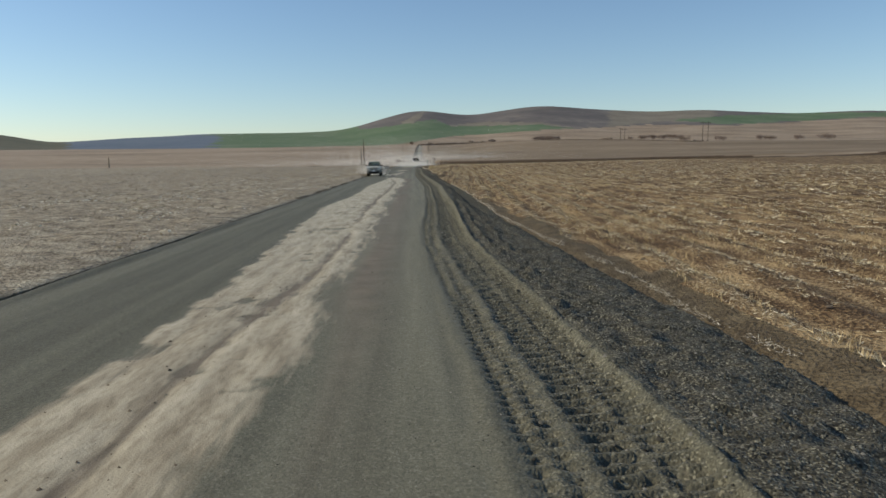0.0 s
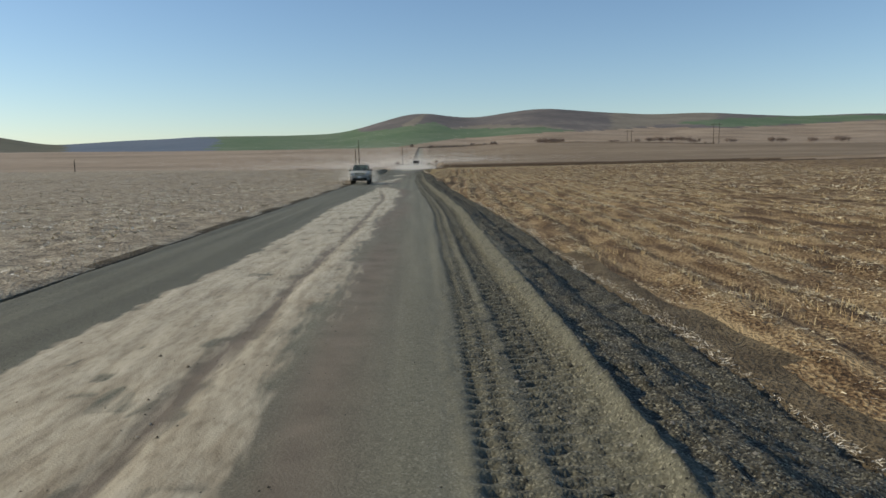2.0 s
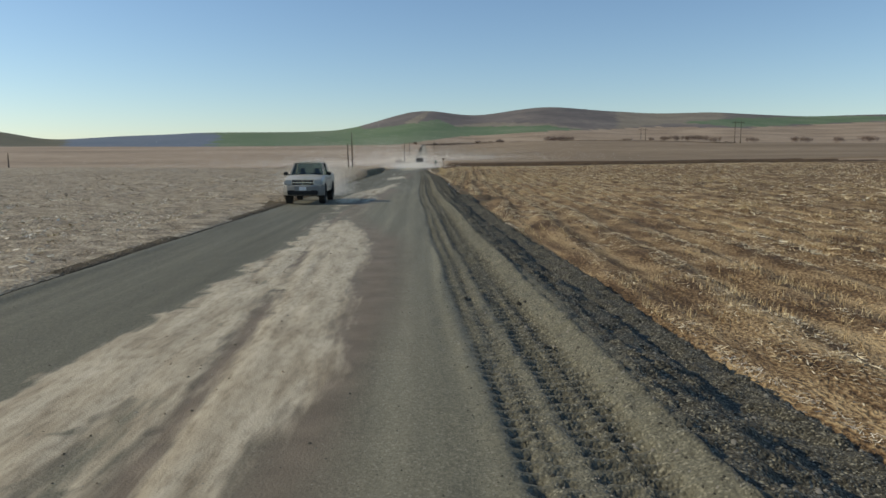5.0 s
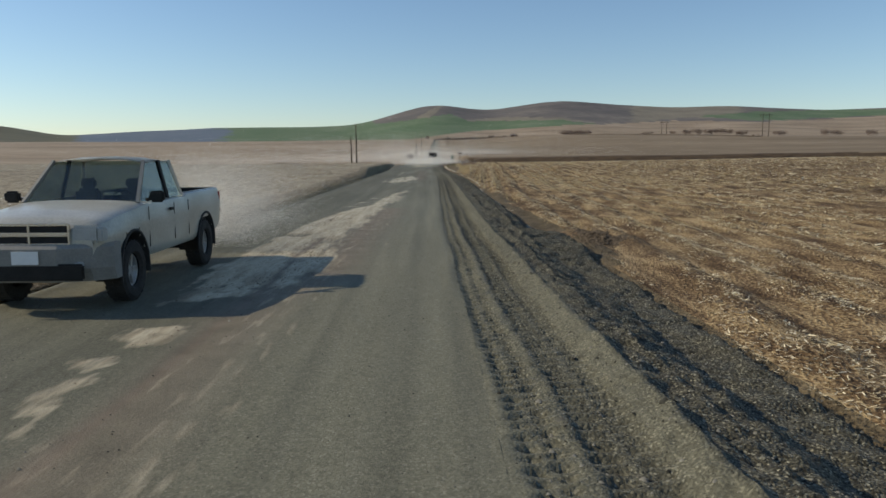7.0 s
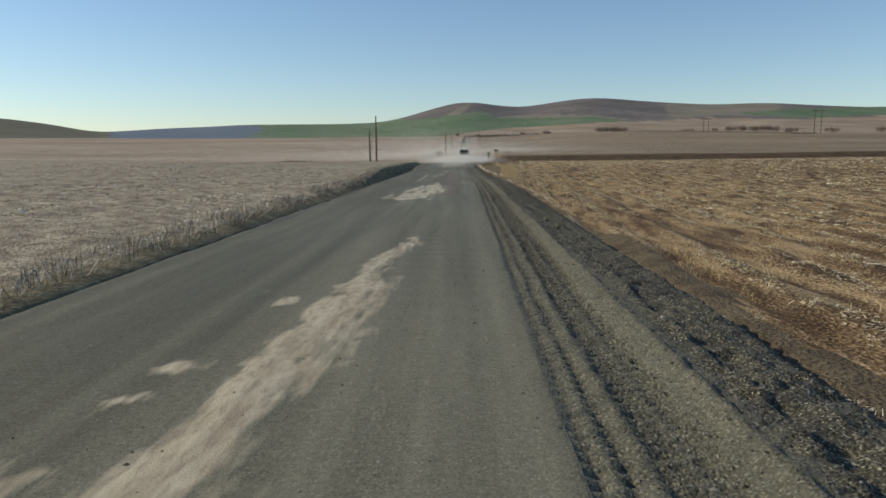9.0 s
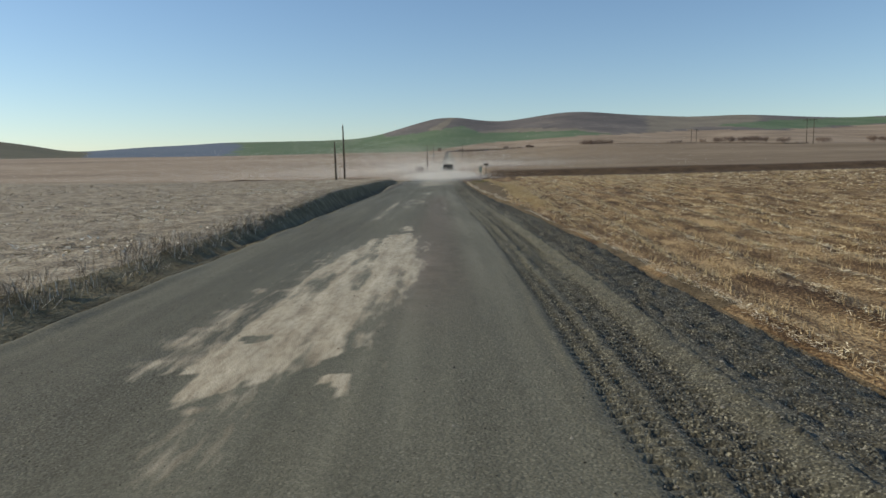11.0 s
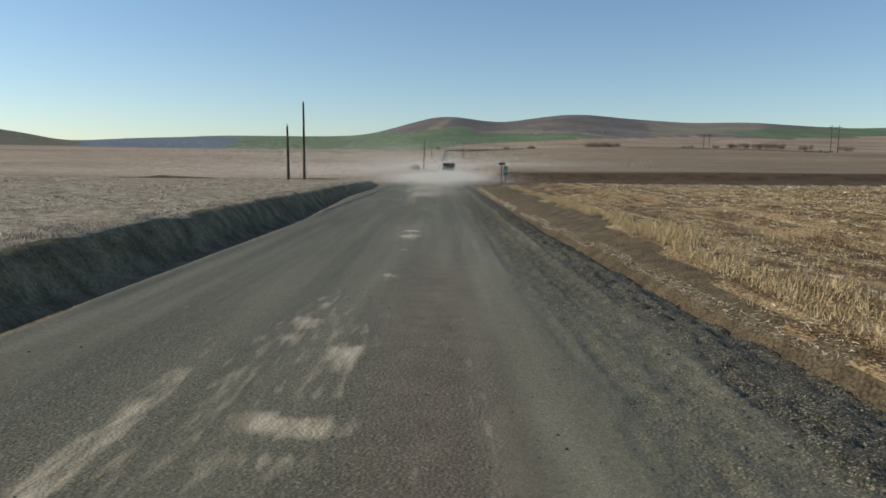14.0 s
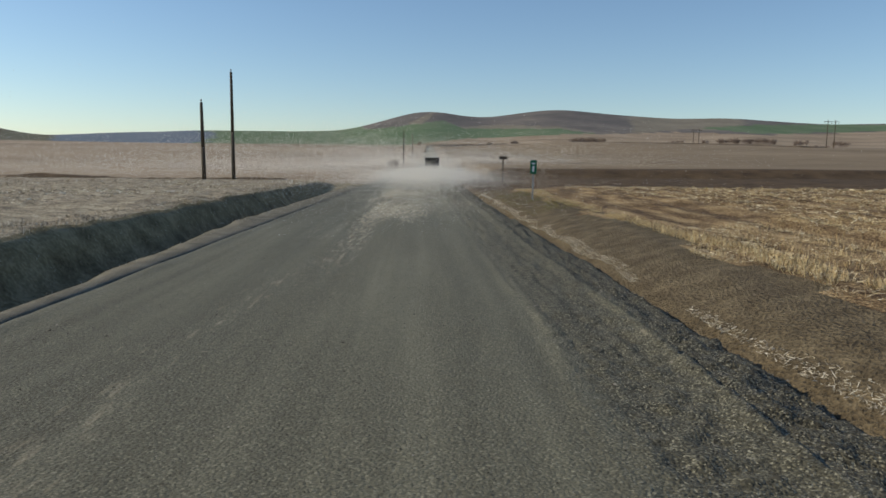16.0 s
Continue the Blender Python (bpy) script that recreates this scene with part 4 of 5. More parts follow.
def drill_rows(name, x0, x1, y0, y1, count, gap, tall, width, seed):
    """Cut stalks still standing in their drill rows, thinned out in patches."""
    rng = np.random.default_rng(seed)
    x, y = rng.uniform(x0, x1, count), rng.uniform(y0, y1, count)
    row = np.round((x - FURROW * y) / gap) * gap
    x = row + FURROW * y + rng.normal(0, 0.035, count)
    keep = field_side(x, y) & (layers(x / 2.2, y / 5, 3, seed) > 0.46 + 0.08 * step(22, 40, y) * (1 - step(118, 142, y))) & (layers(x / 0.3, y / 0.5, 2, seed + 2) > 0.4)
    x, y = x[keep], y[keep]
    n_ = len(x)
    return blades(name, x, y, ground_height(x, y) - 0.01, tall * rng.uniform(0.5, 1.3, n_), width * rng.uniform(0.6, 1.3, n_), rng.uniform(0.9, 1.5, n_), M_GRASS, "short standing stubble stalks in drill rows", "stubble", seed)


drill_rows("stubble", 3.3, 13, -2, 205, 190000, 0.36, 0.13, 0.009, 14)
drill_rows("stubble", 13, 34, 0, 238, 100000, 0.72, 0.16, 0.02, 114)
LEFT_LABEL = "pale crop residue scattered over the tilled field"
straws("crop_residue", -14, -5.7, 0, 245, 70000, 0.09, 0.014, 15, M_RESIDUE, LEFT_LABEL, "straw", 0.5, rows_=False, hug=lambda x, y: x < bank_top(y))
straws("crop_residue", -50, -14, 5, 248, 70000, 0.16, 0.035, 16, M_RESIDUE, LEFT_LABEL, "straw", 0.5, rows_=False)
straws("crop_residue", -6.6, -5.6, 0, 100, 5000, 0.08, 0.01, 17, M_RESIDUE, "dry weeds along the gravel road edge", "weeds", 0.4, upright=0.5, rows_=False)
straws("crop_residue", -18, -5.9, 0, 245, 60000, 0.09, 0.05, 19, M_BLEACHED, "pale clumps of trash lying on the tilled field", "straw", 0.57, rows_=False, hug=lambda x, y: x < bank_top(y) - 0.15)
# bleached straw washed along the foot of the right-hand slope
straws("straw_drift", 2.5, 4.9, -2, 235, 270000, 0.06, 0.007, 18, M_BLEACHED, "bleached straw washed along the road edge", "straw", 0.36, rows_=False,
       hug=lambda x, y: np.abs(x - right_edge(y) - 0.3 - 0.08 * np.sin(y / 7) - 0.25 * (grain(y / 1.7, 0 * y, 77) - 0.5)) < 0.03 + 0.13 * layers(y / 2.5, 0 * y, 3, 78) * (1 - 0.7 * step(100, 102, y) * (1 - step(120, 130, y))))


straws("straw_drift", 2.5, 4.2, 187, 235, 60000, 0.06, 0.007, 118, M_BLEACHED, "bleached straw washed along the foot of the bank", "straw", 0.3, rows_=False,
       hug=lambda x, y: np.abs(x - right_edge(y) - 0.32 - 0.2 * (grain(y / 2.1, 0 * y, 79) - 0.5)) < 0.04 + 0.12 * layers(y / 2.5, 0 * y, 3, 80))


def grass(name, x0, x1, y0, y1, count, tall, seed, material_, label, hug):
    rng = np.random.default_rng(seed)
    x, y = rng.uniform(x0, x1, count), rng.uniform(y0, y1, count)
    keep = hug(x, y) & (layers(x / 0.7, y / 0.9, 2, seed) > 0.42)
    x, y = x[keep], y[keep]
    n_ = len(x)
    h = tall * np.where(x > 0, 0.55 + 0.45 * step(174, 180, y) - 0.5 * step(188, 197, y), 1.3 - 0.75 * step(152, 166, y)) * (0.4 + 0.9 * layers(x / 1.5, y / 2, 2, seed + 1)) * rng.uniform(0.6, 1.2, n_)
    return blades(name, x, y, ground_height(x, y) - 0.02, h, 0.009 * np.ones(n_) * rng.uniform(0.6, 1.6, n_), rng.uniform(0.65, 1.5, n_), material_, label, "grass", seed)


grass("dry_grass", 3.4, 8.6, 160, 238, 190000, 0.32, 21, M_GRASS, "tall dry grass along the top of the bank",
      lambda x, y: np.abs(x - np.interp(y, (160, 172, 182, 196, 215, 238), (4.2, 4.3, 4.85, 5.1, 5.4, 6.2))) < np.interp(y, (160, 168, 178, 194, 202, 238), (0.05, 0.5, 0.55, 0.5, 0.3, 0.6)))
grass("dry_grass", -10.2, -5.8, 92, 240, 120000, 0.26, 22, M_RESIDUE, "dry weeds leaning along the top of the dark bank",
      lambda x, y: np.abs(x - bank_top(y) + np.interp(y, (92, 150, 170), (0.15, 0.15, 0.45))) < 0.5)
grass("dry_grass", -9.0, -5.8, 100, 240, 16000, 0.13, 24, M_RESIDUE, "short dry weeds on the dark ditch slope",
      lambda x, y: (x > bank_top(y) - 0.1) & (x < -6.0))
grass("green_weeds", 3.4, 5.4, 214, 229, 6000, 0.18, 23, M_WEED, "low green weeds round the marker post", lambda x, y: x > 3.3)


def stones(name, x, y, z, size, seed, material_, label, category):
    rng = np.random.default_rng(seed)
    n_ = len(x)
    shape = np.array([(1, 0, -0.3), (-1, 0, -0.3), (0, 1, -0.3), (0, -1, -0.3), (0.2, 0.1, 0.5)], float)
    verts = shape[None] * size[:, None, None] * rng.uniform(0.55, 1.3, (n_, 5, 3)) * 0.5
    a = rng.uniform(0, np.pi, n_)
    c, s_ = np.cos(a)[:, None], np.sin(a)[:, None]
    verts = np.stack([verts[..., 0] * c - verts[..., 1] * s_, verts[..., 0] * s_ + verts[..., 1] * c, verts[..., 2]], -1)
    verts = verts + np.stack([x, y, z], -1)[:, None]
    faces = [(4, 0, 2), (4, 2, 1), (4, 1, 3), (4, 3, 0)]
    return cloud_mesh(name, verts, faces, n_, material_, label, category)


rng = np.random.default_rng(31)
n_ = 100000
x, y = rng.uniform(0.6, 4.0, n_), rng.uniform(0, 200, n_)
keep = (x < right_edge(y) + 0.1) & (rng.uniform(0, 1, n_) < step(-1.2, 0.2, x - np.interp(y, GROOVE_Y, GROOVE_X)) * 0.75 + 0.25)
x, y = x[keep], y[keep]
stones("verge_stones", x, y, road_height(x, y), rng.gamma(2.0, 0.008, len(x)) + 0.012, 32, M_STONE, "loose grey stones along the road's windrow", "gravel")
n_ = 34000
x, y = rng.uniform(-5.3, 1.6, n_), np.where(rng.uniform(0, 1, n_) < 0.3, rng.uniform(-3, 95, n_), rng.uniform(95, 205, n_))
stones("road_stones", x, y, road_height(x, y) + 0.002, rng.gamma(2.0, 0.005, n_) + 0.008, 33, M_STONE, "small loose stones on the gravel road", "gravel")
n_ = 5000
y = np.where(rng.uniform(0, 1, n_) < 0.5, rng.uniform(92, 108, n_), rng.uniform(0, 120, n_))
y[:700] = rng.uniform(136, 152, 700)
lo = np.where(y < 125, np.interp(y, DUST_Y, DUST_LEFT), np.interp(y, (136, 147, 152), (-3.1, -2.7, -1.9)))
hi = np.where(y < 125, np.interp(y, DUST_Y, DUST_RIGHT), np.interp(y, (136, 143, 152), (-1.5, -0.9, -1.4)))
x = lo + (hi - lo) * rng.uniform(0.05, 0.95, n_)
keep = (dust_mask(x, y) > 0.45) & ((y < 106) | (rng.uniform(0, 1, n_) < 0.3))
x, y = x[keep], y[keep]
stones("silt_clods", x, y, road_height(x, y) + 0.006, rng.gamma(2.0, 0.009, len(x)) + 0.010, 34, M_CLOD, "dark clods scattered on the silt drifts", "clods")
n_ = 22000
x, y = rng.uniform(3.6, 16, n_), rng.uniform(0, 200, n_)
keep = (x > right_edge(y) + 0.5) & (y < 155 + 3 * x) & (layers(x / 2, y / 3, 2, 66) > 0.5)
x, y = x[keep], y[keep]
stones("soil_clods", x, y, ground_height(x, y) + 0.005, rng.gamma(2.5, 0.018, len(x)) + 0.02, 35, M_CLOD, "dark soil clods between the stubble rows", "clods")


# a heap of dark clods where a track leaves the road
n_ = 1800
x, y = rng.normal(4.35, 0.34, n_), rng.normal(100.1, 0.5, n_)
heap = 0.3 * bell(x, 4.35, 0.36) * bell(y, 100.1, 0.5) * rng.uniform(0, 1, n_)
stones("clod_heap", x, y, ground_height(x, y) + heap, rng.gamma(3, 0.018, n_) + 0.02, 36, M_CLOD, "heap of dark clods beside the straw stubble", "clods")


# ---- pickup ----
M_PAINT = material("dusty_pale_paint", [(0.3, (0.29, 0.275, 0.225)), (0.5, (0.42, 0.4, 0.335)), (0.72, (0.54, 0.52, 0.45))], 1.6, 30, rough=0.28, bump=0.0, spec=0.9)
M_TRIM = material("grey_bumper", [(0.3, (0.17, 0.165, 0.15)), (0.7, (0.28, 0.27, 0.245))], 3, 40, rough=0.55, bump=0.05, depth=0.003)
M_BLACK = material("black_plastic", [(0.3, (0.012, 0.012, 0.012)), (0.7, (0.03, 0.029, 0.027))], 5, 50, rough=0.6, bump=0.1, depth=0.002)
M_RUBBER = material("dusty_rubber", [(0.3, (0.02, 0.019, 0.018)), (0.7, (0.055, 0.05, 0.045))], 6, 40, rough=0.85, bump=0.2, depth=0.004)
M_RIM = material("dull_alloy", [(0.3, (0.3, 0.3, 0.29)), (0.7, (0.46, 0.455, 0.44))], 6, 40, rough=0.4, metal=0.7, bump=0.05, depth=0.002)
M_CHROME = material("dusty_chrome", [(0.3, (0.5, 0.5, 0.49)), (0.7, (0.62, 0.62, 0.6))], 6, 40, rough=0.25, metal=1.0, bump=0)
M_LENS = material("headlamp_lens", [(0.3, (0.3, 0.32, 0.31)), (0.7, (0.42, 0.43, 0.42))], 8, 60, rough=0.12, bump=0, spec=0.6)
M_AMBER = material("amber_lens", [(0.3, (0.5, 0.2, 0.02)), (0.7, (0.6, 0.26, 0.03))], 8, 60, rough=0.2, bump=0)
M_RED = material("red_lens", [(0.3, (0.25, 0.015, 0.012)), (0.7, (0.35, 0.02, 0.015))], 8, 60, rough=0.2, bump=0)
M_SEAT = material("dark_seat_cloth", [(0.3, (0.07, 0.07, 0.07)), (0.7, (0.12, 0.116, 0.11))], 8, 60, bump=0.2, depth=0.003)
M_DUMP = material("dark_dump_steel", [(0.3, (0.03, 0.027, 0.025)), (0.7, (0.07, 0.062, 0.055))], 1.5, 20, rough=0.7, bump=0.1, depth=0.004)


def glass_material():
    m = bpy.data.materials.new("tinted_glass")
    m.use_nodes = True
    b = m.node_tree.nodes["Principled BSDF"]
    b.inputs["Base Color"].default_value = (0.42, 0.5, 0.48, 1)
    b.inputs["Roughness"].default_value = 0.03
    b.inputs["Transmission Weight"].default_value = 1.0
    b.inputs["IOR"].default_value = 1.45
    return m


M_GLASS = glass_material()


def pane(name, corners, parent, thick=0.005):
    """A flat pane of glass through four corners."""
    bm = bmesh.new()
    c = [Vector(p) for p in corners]
    n = (c[1] - c[0]).cross(c[3] - c[0]).normalized() * thick
    a, b_ = [bm.verts.new(p) for p in c], [bm.verts.new(p - n) for p in c]
    bm.faces.new(a)
    bm.faces.new(b_[::-1])
    for i in range(4):
        bm.faces.new((a[i], b_[i], b_[(i + 1) % 4], a[(i + 1) % 4]))
    bmesh.ops.recalc_face_normals(bm, faces=bm.faces)
    ob = part(name, bm, M_GLASS, parent)
    ob.visible_shadow = False
    return ob


def beam(bm, a, b_, wide, deep):
    """A straight bar of rectangular section from a to b_."""
    a, b_ = Vector(a), Vector(b_)
    q = (b_ - a).to_track_quat("Z", "Y").to_matrix()
    ends = [[bm.verts.new(p + q @ Vector((sx * wide / 2, sy * deep / 2, 0))) for sx, sy in ((-1, -1), (1, -1), (1, 1), (-1, 1))] for p in (a, b_)]
    for i in range(4):
        bm.faces.new((ends[0][i], ends[0][(i + 1) % 4], ends[1][(i + 1) % 4], ends[1][i]))
    bm.faces.new(ends[0][::-1])
    bm.faces.new(ends[1])


def lathe(bm, profile, centre, sides=28):
    """Spins (x offset, radius) points about the x axis through centre."""
    rings = []
    for dx, r in profile:
        rings.append([bm.verts.new((centre[0] + dx, centre[1] + r * math.cos(t), centre[2] + r * math.sin(t))) for t in [2 * math.pi * i / sides for i in range(sides)]])
    for a, b_ in zip(rings, rings[1:]):
        for i in range(sides):
            bm.faces.new((a[i], a[(i + 1) % sides], b_[(i + 1) % sides], b_[i]))
    return rings


def wheel(parent, x, y, radius, side, wide=0.25, rim=0.2):
    """A tyre with shoulder blocks and a spoked rim; side is +1 or -1 for the way the face looks."""
    bm = bmesh.new()
    h = wide / 2
    lathe(bm, [(-h * 0.7, rim), (-h, rim + 0.04), (-h, radius - 0.05), (-h * 0.8, radius - 0.008), (h * 0.8, radius - 0.008), (h, radius - 0.05), (h, rim + 0.04), (h * 0.7, rim)], (x, y, radius))
    for i in range(26):
        t = 2 * math.pi * i / 26
        for s_ in (-1, 1):
            c = Vector((x + s_ * h * 0.5, y + (radius - 0.004) * math.cos(t), radius + (radius - 0.004) * math.sin(t)))
            d = Vector((0, -math.sin(t), math.cos(t))) * 0.026
            up_ = Vector((0, math.cos(t), math.sin(t))) * 0.006
            ax = Vector((h * 0.38, 0, 0))
            vs = [bm.verts.new(c + i_ * ax + j_ * d + k_ * up_) for k_ in (-1, 1) for i_, j_ in ((-1, -1), (1, -1), (1, 1), (-1, 1))]
            for f in ((0, 1, 2, 3), (4, 5, 6, 7), (0, 1, 5, 4), (1, 2, 6, 5), (2, 3, 7, 6), (3, 0, 4, 7)):
                bm.faces.new([vs[q_] for q_ in f])
    bmesh.ops.recalc_face_normals(bm, faces=bm.faces)
    hub = new("wheel")
    hub.parent = parent
    tyre = part("tyre", bm, M_RUBBER, hub, "black tyre with block tread", smooth=False)
    bm = bmesh.new()
    f = side * h * 0.55
    lathe(bm, [(f, rim), (f * 0.9, rim - 0.02), (f * 0.3, rim - 0.04), (f * 0.25, 0.07), (f * 0.8, 0.055), (f * 0.85, 0.001)], (x, y, radius))
    for i in range(5):
        t = 2 * math.pi * i / 5
        beam(bm, (x + f * 0.75, y + 0.05 * math.cos(t), radius + 0.05 * math.sin(t)), (x + f * 0.75, y + (rim - 0.015) * math.cos(t), radius + (rim - 0.015) * math.sin(t)), 0.03, 0.055)
    part("rim", bm, M_RIM, hub, "dusty alloy rim with five spokes", smooth=False)
    return hub


HALF_W, TOP_Z = ((0.0, 0.74), (0.1, 0.80), (0.3, 0.85), (0.6, 0.87), (4.75, 0.87), (4.95, 0.855)), ((0.0, 0.86), (0.06, 0.95), (0.15, 1.0), (0.5, 1.06), (1.25, 1.13), (1.5, 1.14), (3.08, 1.15), (3.14, 1.19), (4.95, 1.2))


def pickup(m):
    ob = empty("pickup_truck", m, "pale dusty pickup truck with extended cab standing on the gravel road", "pickup truck")
    wheels = ((0.85, 0.37), (3.98, 0.37))
    stations = np.arange(0, 4.951, 0.055)
    bm = bmesh.new()
    rows_ = []
    for y_ in stations:
        w = np.interp(y_, *zip(*HALF_W))
        zt = np.interp(y_, *zip(*TOP_Z))
        zb = np.interp(y_, (0, 0.3, 4.6, 4.95), (0.58, 0.46, 0.46, 0.56))
        crown = np.interp(y_, (0, 0.3, 1.3, 1.6), (0.02, 0.045, 0.045, 0.0))
        crease = zb + (zt - zb) * 0.62
        half = [(w - 0.06, zb), (w - 0.02, zb + 0.05), (w - 0.005, zb + 0.14), (w, zb + 0.24), (w + 0.006, (zb + crease) / 2 + 0.08), (w + 0.012, crease), (w, crease + 0.05),
                (w - 0.015, zt - 0.1), (w - 0.04, zt - 0.03), (w - 0.1, zt), (w - 0.22, zt + crown * 0.35), (w * 0.45, zt + crown * 0.85), (0.0, zt + crown)]
        ring = [(p[0], y_, p[1]) for p in half] + [(-p[0], y_, p[1]) for p in half[-2::-1]]
        rows_.append([bm.verts.new(p) for p in ring])
    for r in rows_:
        for v_ in r:
            for wy, wr in wheels:
                d = Vector((0, v_.co.y - wy, v_.co.z - wr))
                if abs(v_.co.x) > 0.6 and v_.co.z < 1.0 and abs(d.length - 0.475) < 0.04:
                    d = d.normalized() * 0.475
                    v_.co.y, v_.co.z = wy + d.y, wr + d.z
    for a, b_ in zip(rows_, rows_[1:]):
        for i in range(len(a) - 1):
            c = (a[i].co + a[i + 1].co + b_[i].co + b_[i + 1].co) / 4
            if any((c.y - wy) ** 2 + (c.z - wr) ** 2 < 0.47**2 for wy, wr in wheels):
                continue
            if 3.2 < c.y < 4.86 and c.z > 1.1 and abs(c.x) < 0.78:
                continue
            if 1.55 < c.y < 3.02 and c.z > 1.1 and abs(c.x) < 0.72:
                continue
            bm.faces.new((a[i], a[i + 1], b_[i + 1], b_[i]))
    bm.faces.new(rows_[0])
    bm.faces.new(rows_[-1][::-1])
    bmesh.ops.recalc_face_normals(bm, faces=bm.faces)
    body = part("body", bm, M_PAINT, ob, "pale dusty painted body panels", smooth=True)
    body.data.set_sharp_from_angle(angle=radians(34))
    bm = bmesh.new()
    block(bm, (-0.78, 3.2, 0.62), (0.78, 4.86, 0.66))
    for lo, hi in (((-0.8, 3.19, 0.62), (-0.765, 4.87, 1.185)), ((0.765, 3.19, 0.62), (0.8, 4.87, 1.185)), ((-0.8, 3.17, 0.62), (0.8, 3.21, 1.185)), ((-0.8, 4.85, 0.62), (0.8, 4.89, 1.185))):
        block(bm, lo, hi)
    part("bed_liner", bm, M_BLACK, ob)
    for wy, _ in wheels:
        for side in (-1, 1):
            bm = bmesh.new()
            arc = [math.pi * i / 18 for i in range(-1, 20)]
            outer = [(wy + 0.485 * math.cos(t), 0.37 + 0.485 * math.sin(t)) for t in arc]
            inner = [(wy + 0.45 * math.cos(t), 0.37 + 0.45 * math.sin(t)) for t in arc]
            rings = [[bm.verts.new((side * x_, p[0], p[1])) for p in pts] for x_, pts in ((0.868, outer), (0.895, outer), (0.895, inner), (0.55, inner))]
            for a, b_ in zip(rings, rings[1:]):
                for i in range(len(a) - 1):
                    bm.faces.new((a[i], a[i + 1], b_[i + 1], b_[i]))
            bmesh.ops.recalc_face_normals(bm, faces=bm.faces)
            part("wheel_arch", bm, M_BLACK, ob, smooth=True)
            wheel(ob, side * 0.745, wy, 0.395, side, 0.27, 0.21)
    bm = bmesh.new()
    for x_ in (-0.42, 0.42):
        block(bm, (x_ - 0.05, 0.2, 0.44), (x_ + 0.05, 4.7, 0.54), 0.01)
    for y_ in (0.5, 1.6, 2.6, 3.4, 4.5):
        block(bm, (-0.42, y_ - 0.05, 0.46), (0.42, y_ + 0.05, 0.53), 0.01)
    tube(bm, (0.1, 1.3, 0.45), (0.1, 3.8, 0.42), 0.05, 0.05)
    tube(bm, (-0.7, 0.85, 0.37), (0.7, 0.85, 0.37), 0.06, 0.06)
    tube(bm, (-0.7, 3.98, 0.37), (0.7, 3.98, 0.37), 0.08, 0.08)
    part("chassis", bm, M_BLACK, ob)
    # cab frame, roof and glass
    base = {"fl": (-0.765, 1.32, 1.13), "fr": (0.765, 1.32, 1.13), "rl": (-0.78, 3.06, 1.14), "rr": (0.78, 3.06, 1.14)}
    top = {"fl": (-0.63, 1.95, 1.74), "fr": (0.63, 1.95, 1.74), "rl": (-0.645, 2.9, 1.75), "rr": (0.645, 2.9, 1.75)}
    for key in base:
        bm = bmesh.new()
        beam(bm, base[key], top[key], 0.045, 0.05)
        part("pillar", bm, M_PAINT if key[0] == "r" else M_TRIM, ob)
    for side in (-1, 1):
        bm = bmesh.new()
        beam(bm, (side * 0.78, 2.42, 1.13), (side * 0.645, 2.45, 1.75), 0.06, 0.05)
        part("pillar", bm, M_BLACK, ob)
    bm = bmesh.new()
    grid = []
    for i in range(9):
        t = i / 8
        y_ = 1.9 + t * 1.07
        zc = 1.75 + 0.065 * math.sin(math.pi * (0.12 + 0.8 * t))
        grid.append([bm.verts.new((x_, y_, zc - 0.07 * (abs(x_) / 0.66) ** 3)) for x_ in (-0.67, -0.6, -0.4, 0, 0.4, 0.6, 0.67)])
    for a, b_ in zip(grid, grid[1:]):
        for i in range(6):
            bm.faces.new((a[i], a[i + 1], b_[i + 1], b_[i]))
    made = bmesh.ops.solidify(bm, geom=bm.faces[:], thickness=0.05)
    part("roof", bm, M_PAINT, ob, smooth=True)
    pane("windscreen", ((-0.73, 1.34, 1.14), (0.73, 1.34, 1.14), (0.60, 1.95, 1.735), (-0.60, 1.95, 1.735)), ob)
    pane("rear_window", ((-0.74, 3.05, 1.15), (0.74, 3.05, 1.15), (0.61, 2.9, 1.74), (-0.61, 2.9, 1.74)), ob)
    for side in (-1, 1):
        pane("door_window", ((side * 0.768, 1.42, 1.14), (side * 0.782, 2.4, 1.14), (side * 0.648, 2.42, 1.73), (side * 0.637, 2.0, 1.73)), ob)
        pane("quarter_window", ((side * 0.782, 2.46, 1.14), (side * 0.784, 3.03, 1.15), (side * 0.65, 2.88, 1.74), (side * 0.648, 2.48, 1.73)), ob)
        for y_ in (1.42, 2.44, 3.1):
            bm = bmesh.new()
            block(bm, (side * 0.873 - 0.006, y_ - 0.0025, 0.58), (side * 0.873 + 0.004, y_ + 0.0025, 1.08))
            part("door_gap", bm, M_BLACK, ob)
        bm = bmesh.new()
        block(bm, (side * 0.89 - 0.015, 2.2, 0.98), (side * 0.89 + 0.015, 2.36, 1.02), 0.008)
        part("door_handle", bm, M_BLACK, ob)
        bm = bmesh.new()
        block(bm, (side * 0.98 - 0.1, 1.42, 1.13), (side * 0.98 + 0.1, 1.52, 1.3), 0.03)
        beam(bm, (side * 0.82, 1.5, 1.16), (side * 0.92, 1.48, 1.19), 0.05, 0.05)
        part("mirror", bm, M_BLACK, ob, "black door mirror")
        bm = bmesh.new()
        block(bm, (side * 0.645 - 0.165, -0.012, 0.775), (side * 0.645 + 0.165, 0.14, 0.965), 0.03)
        lamp = part("headlight", bm, M_LENS, ob, "clear headlight lens")
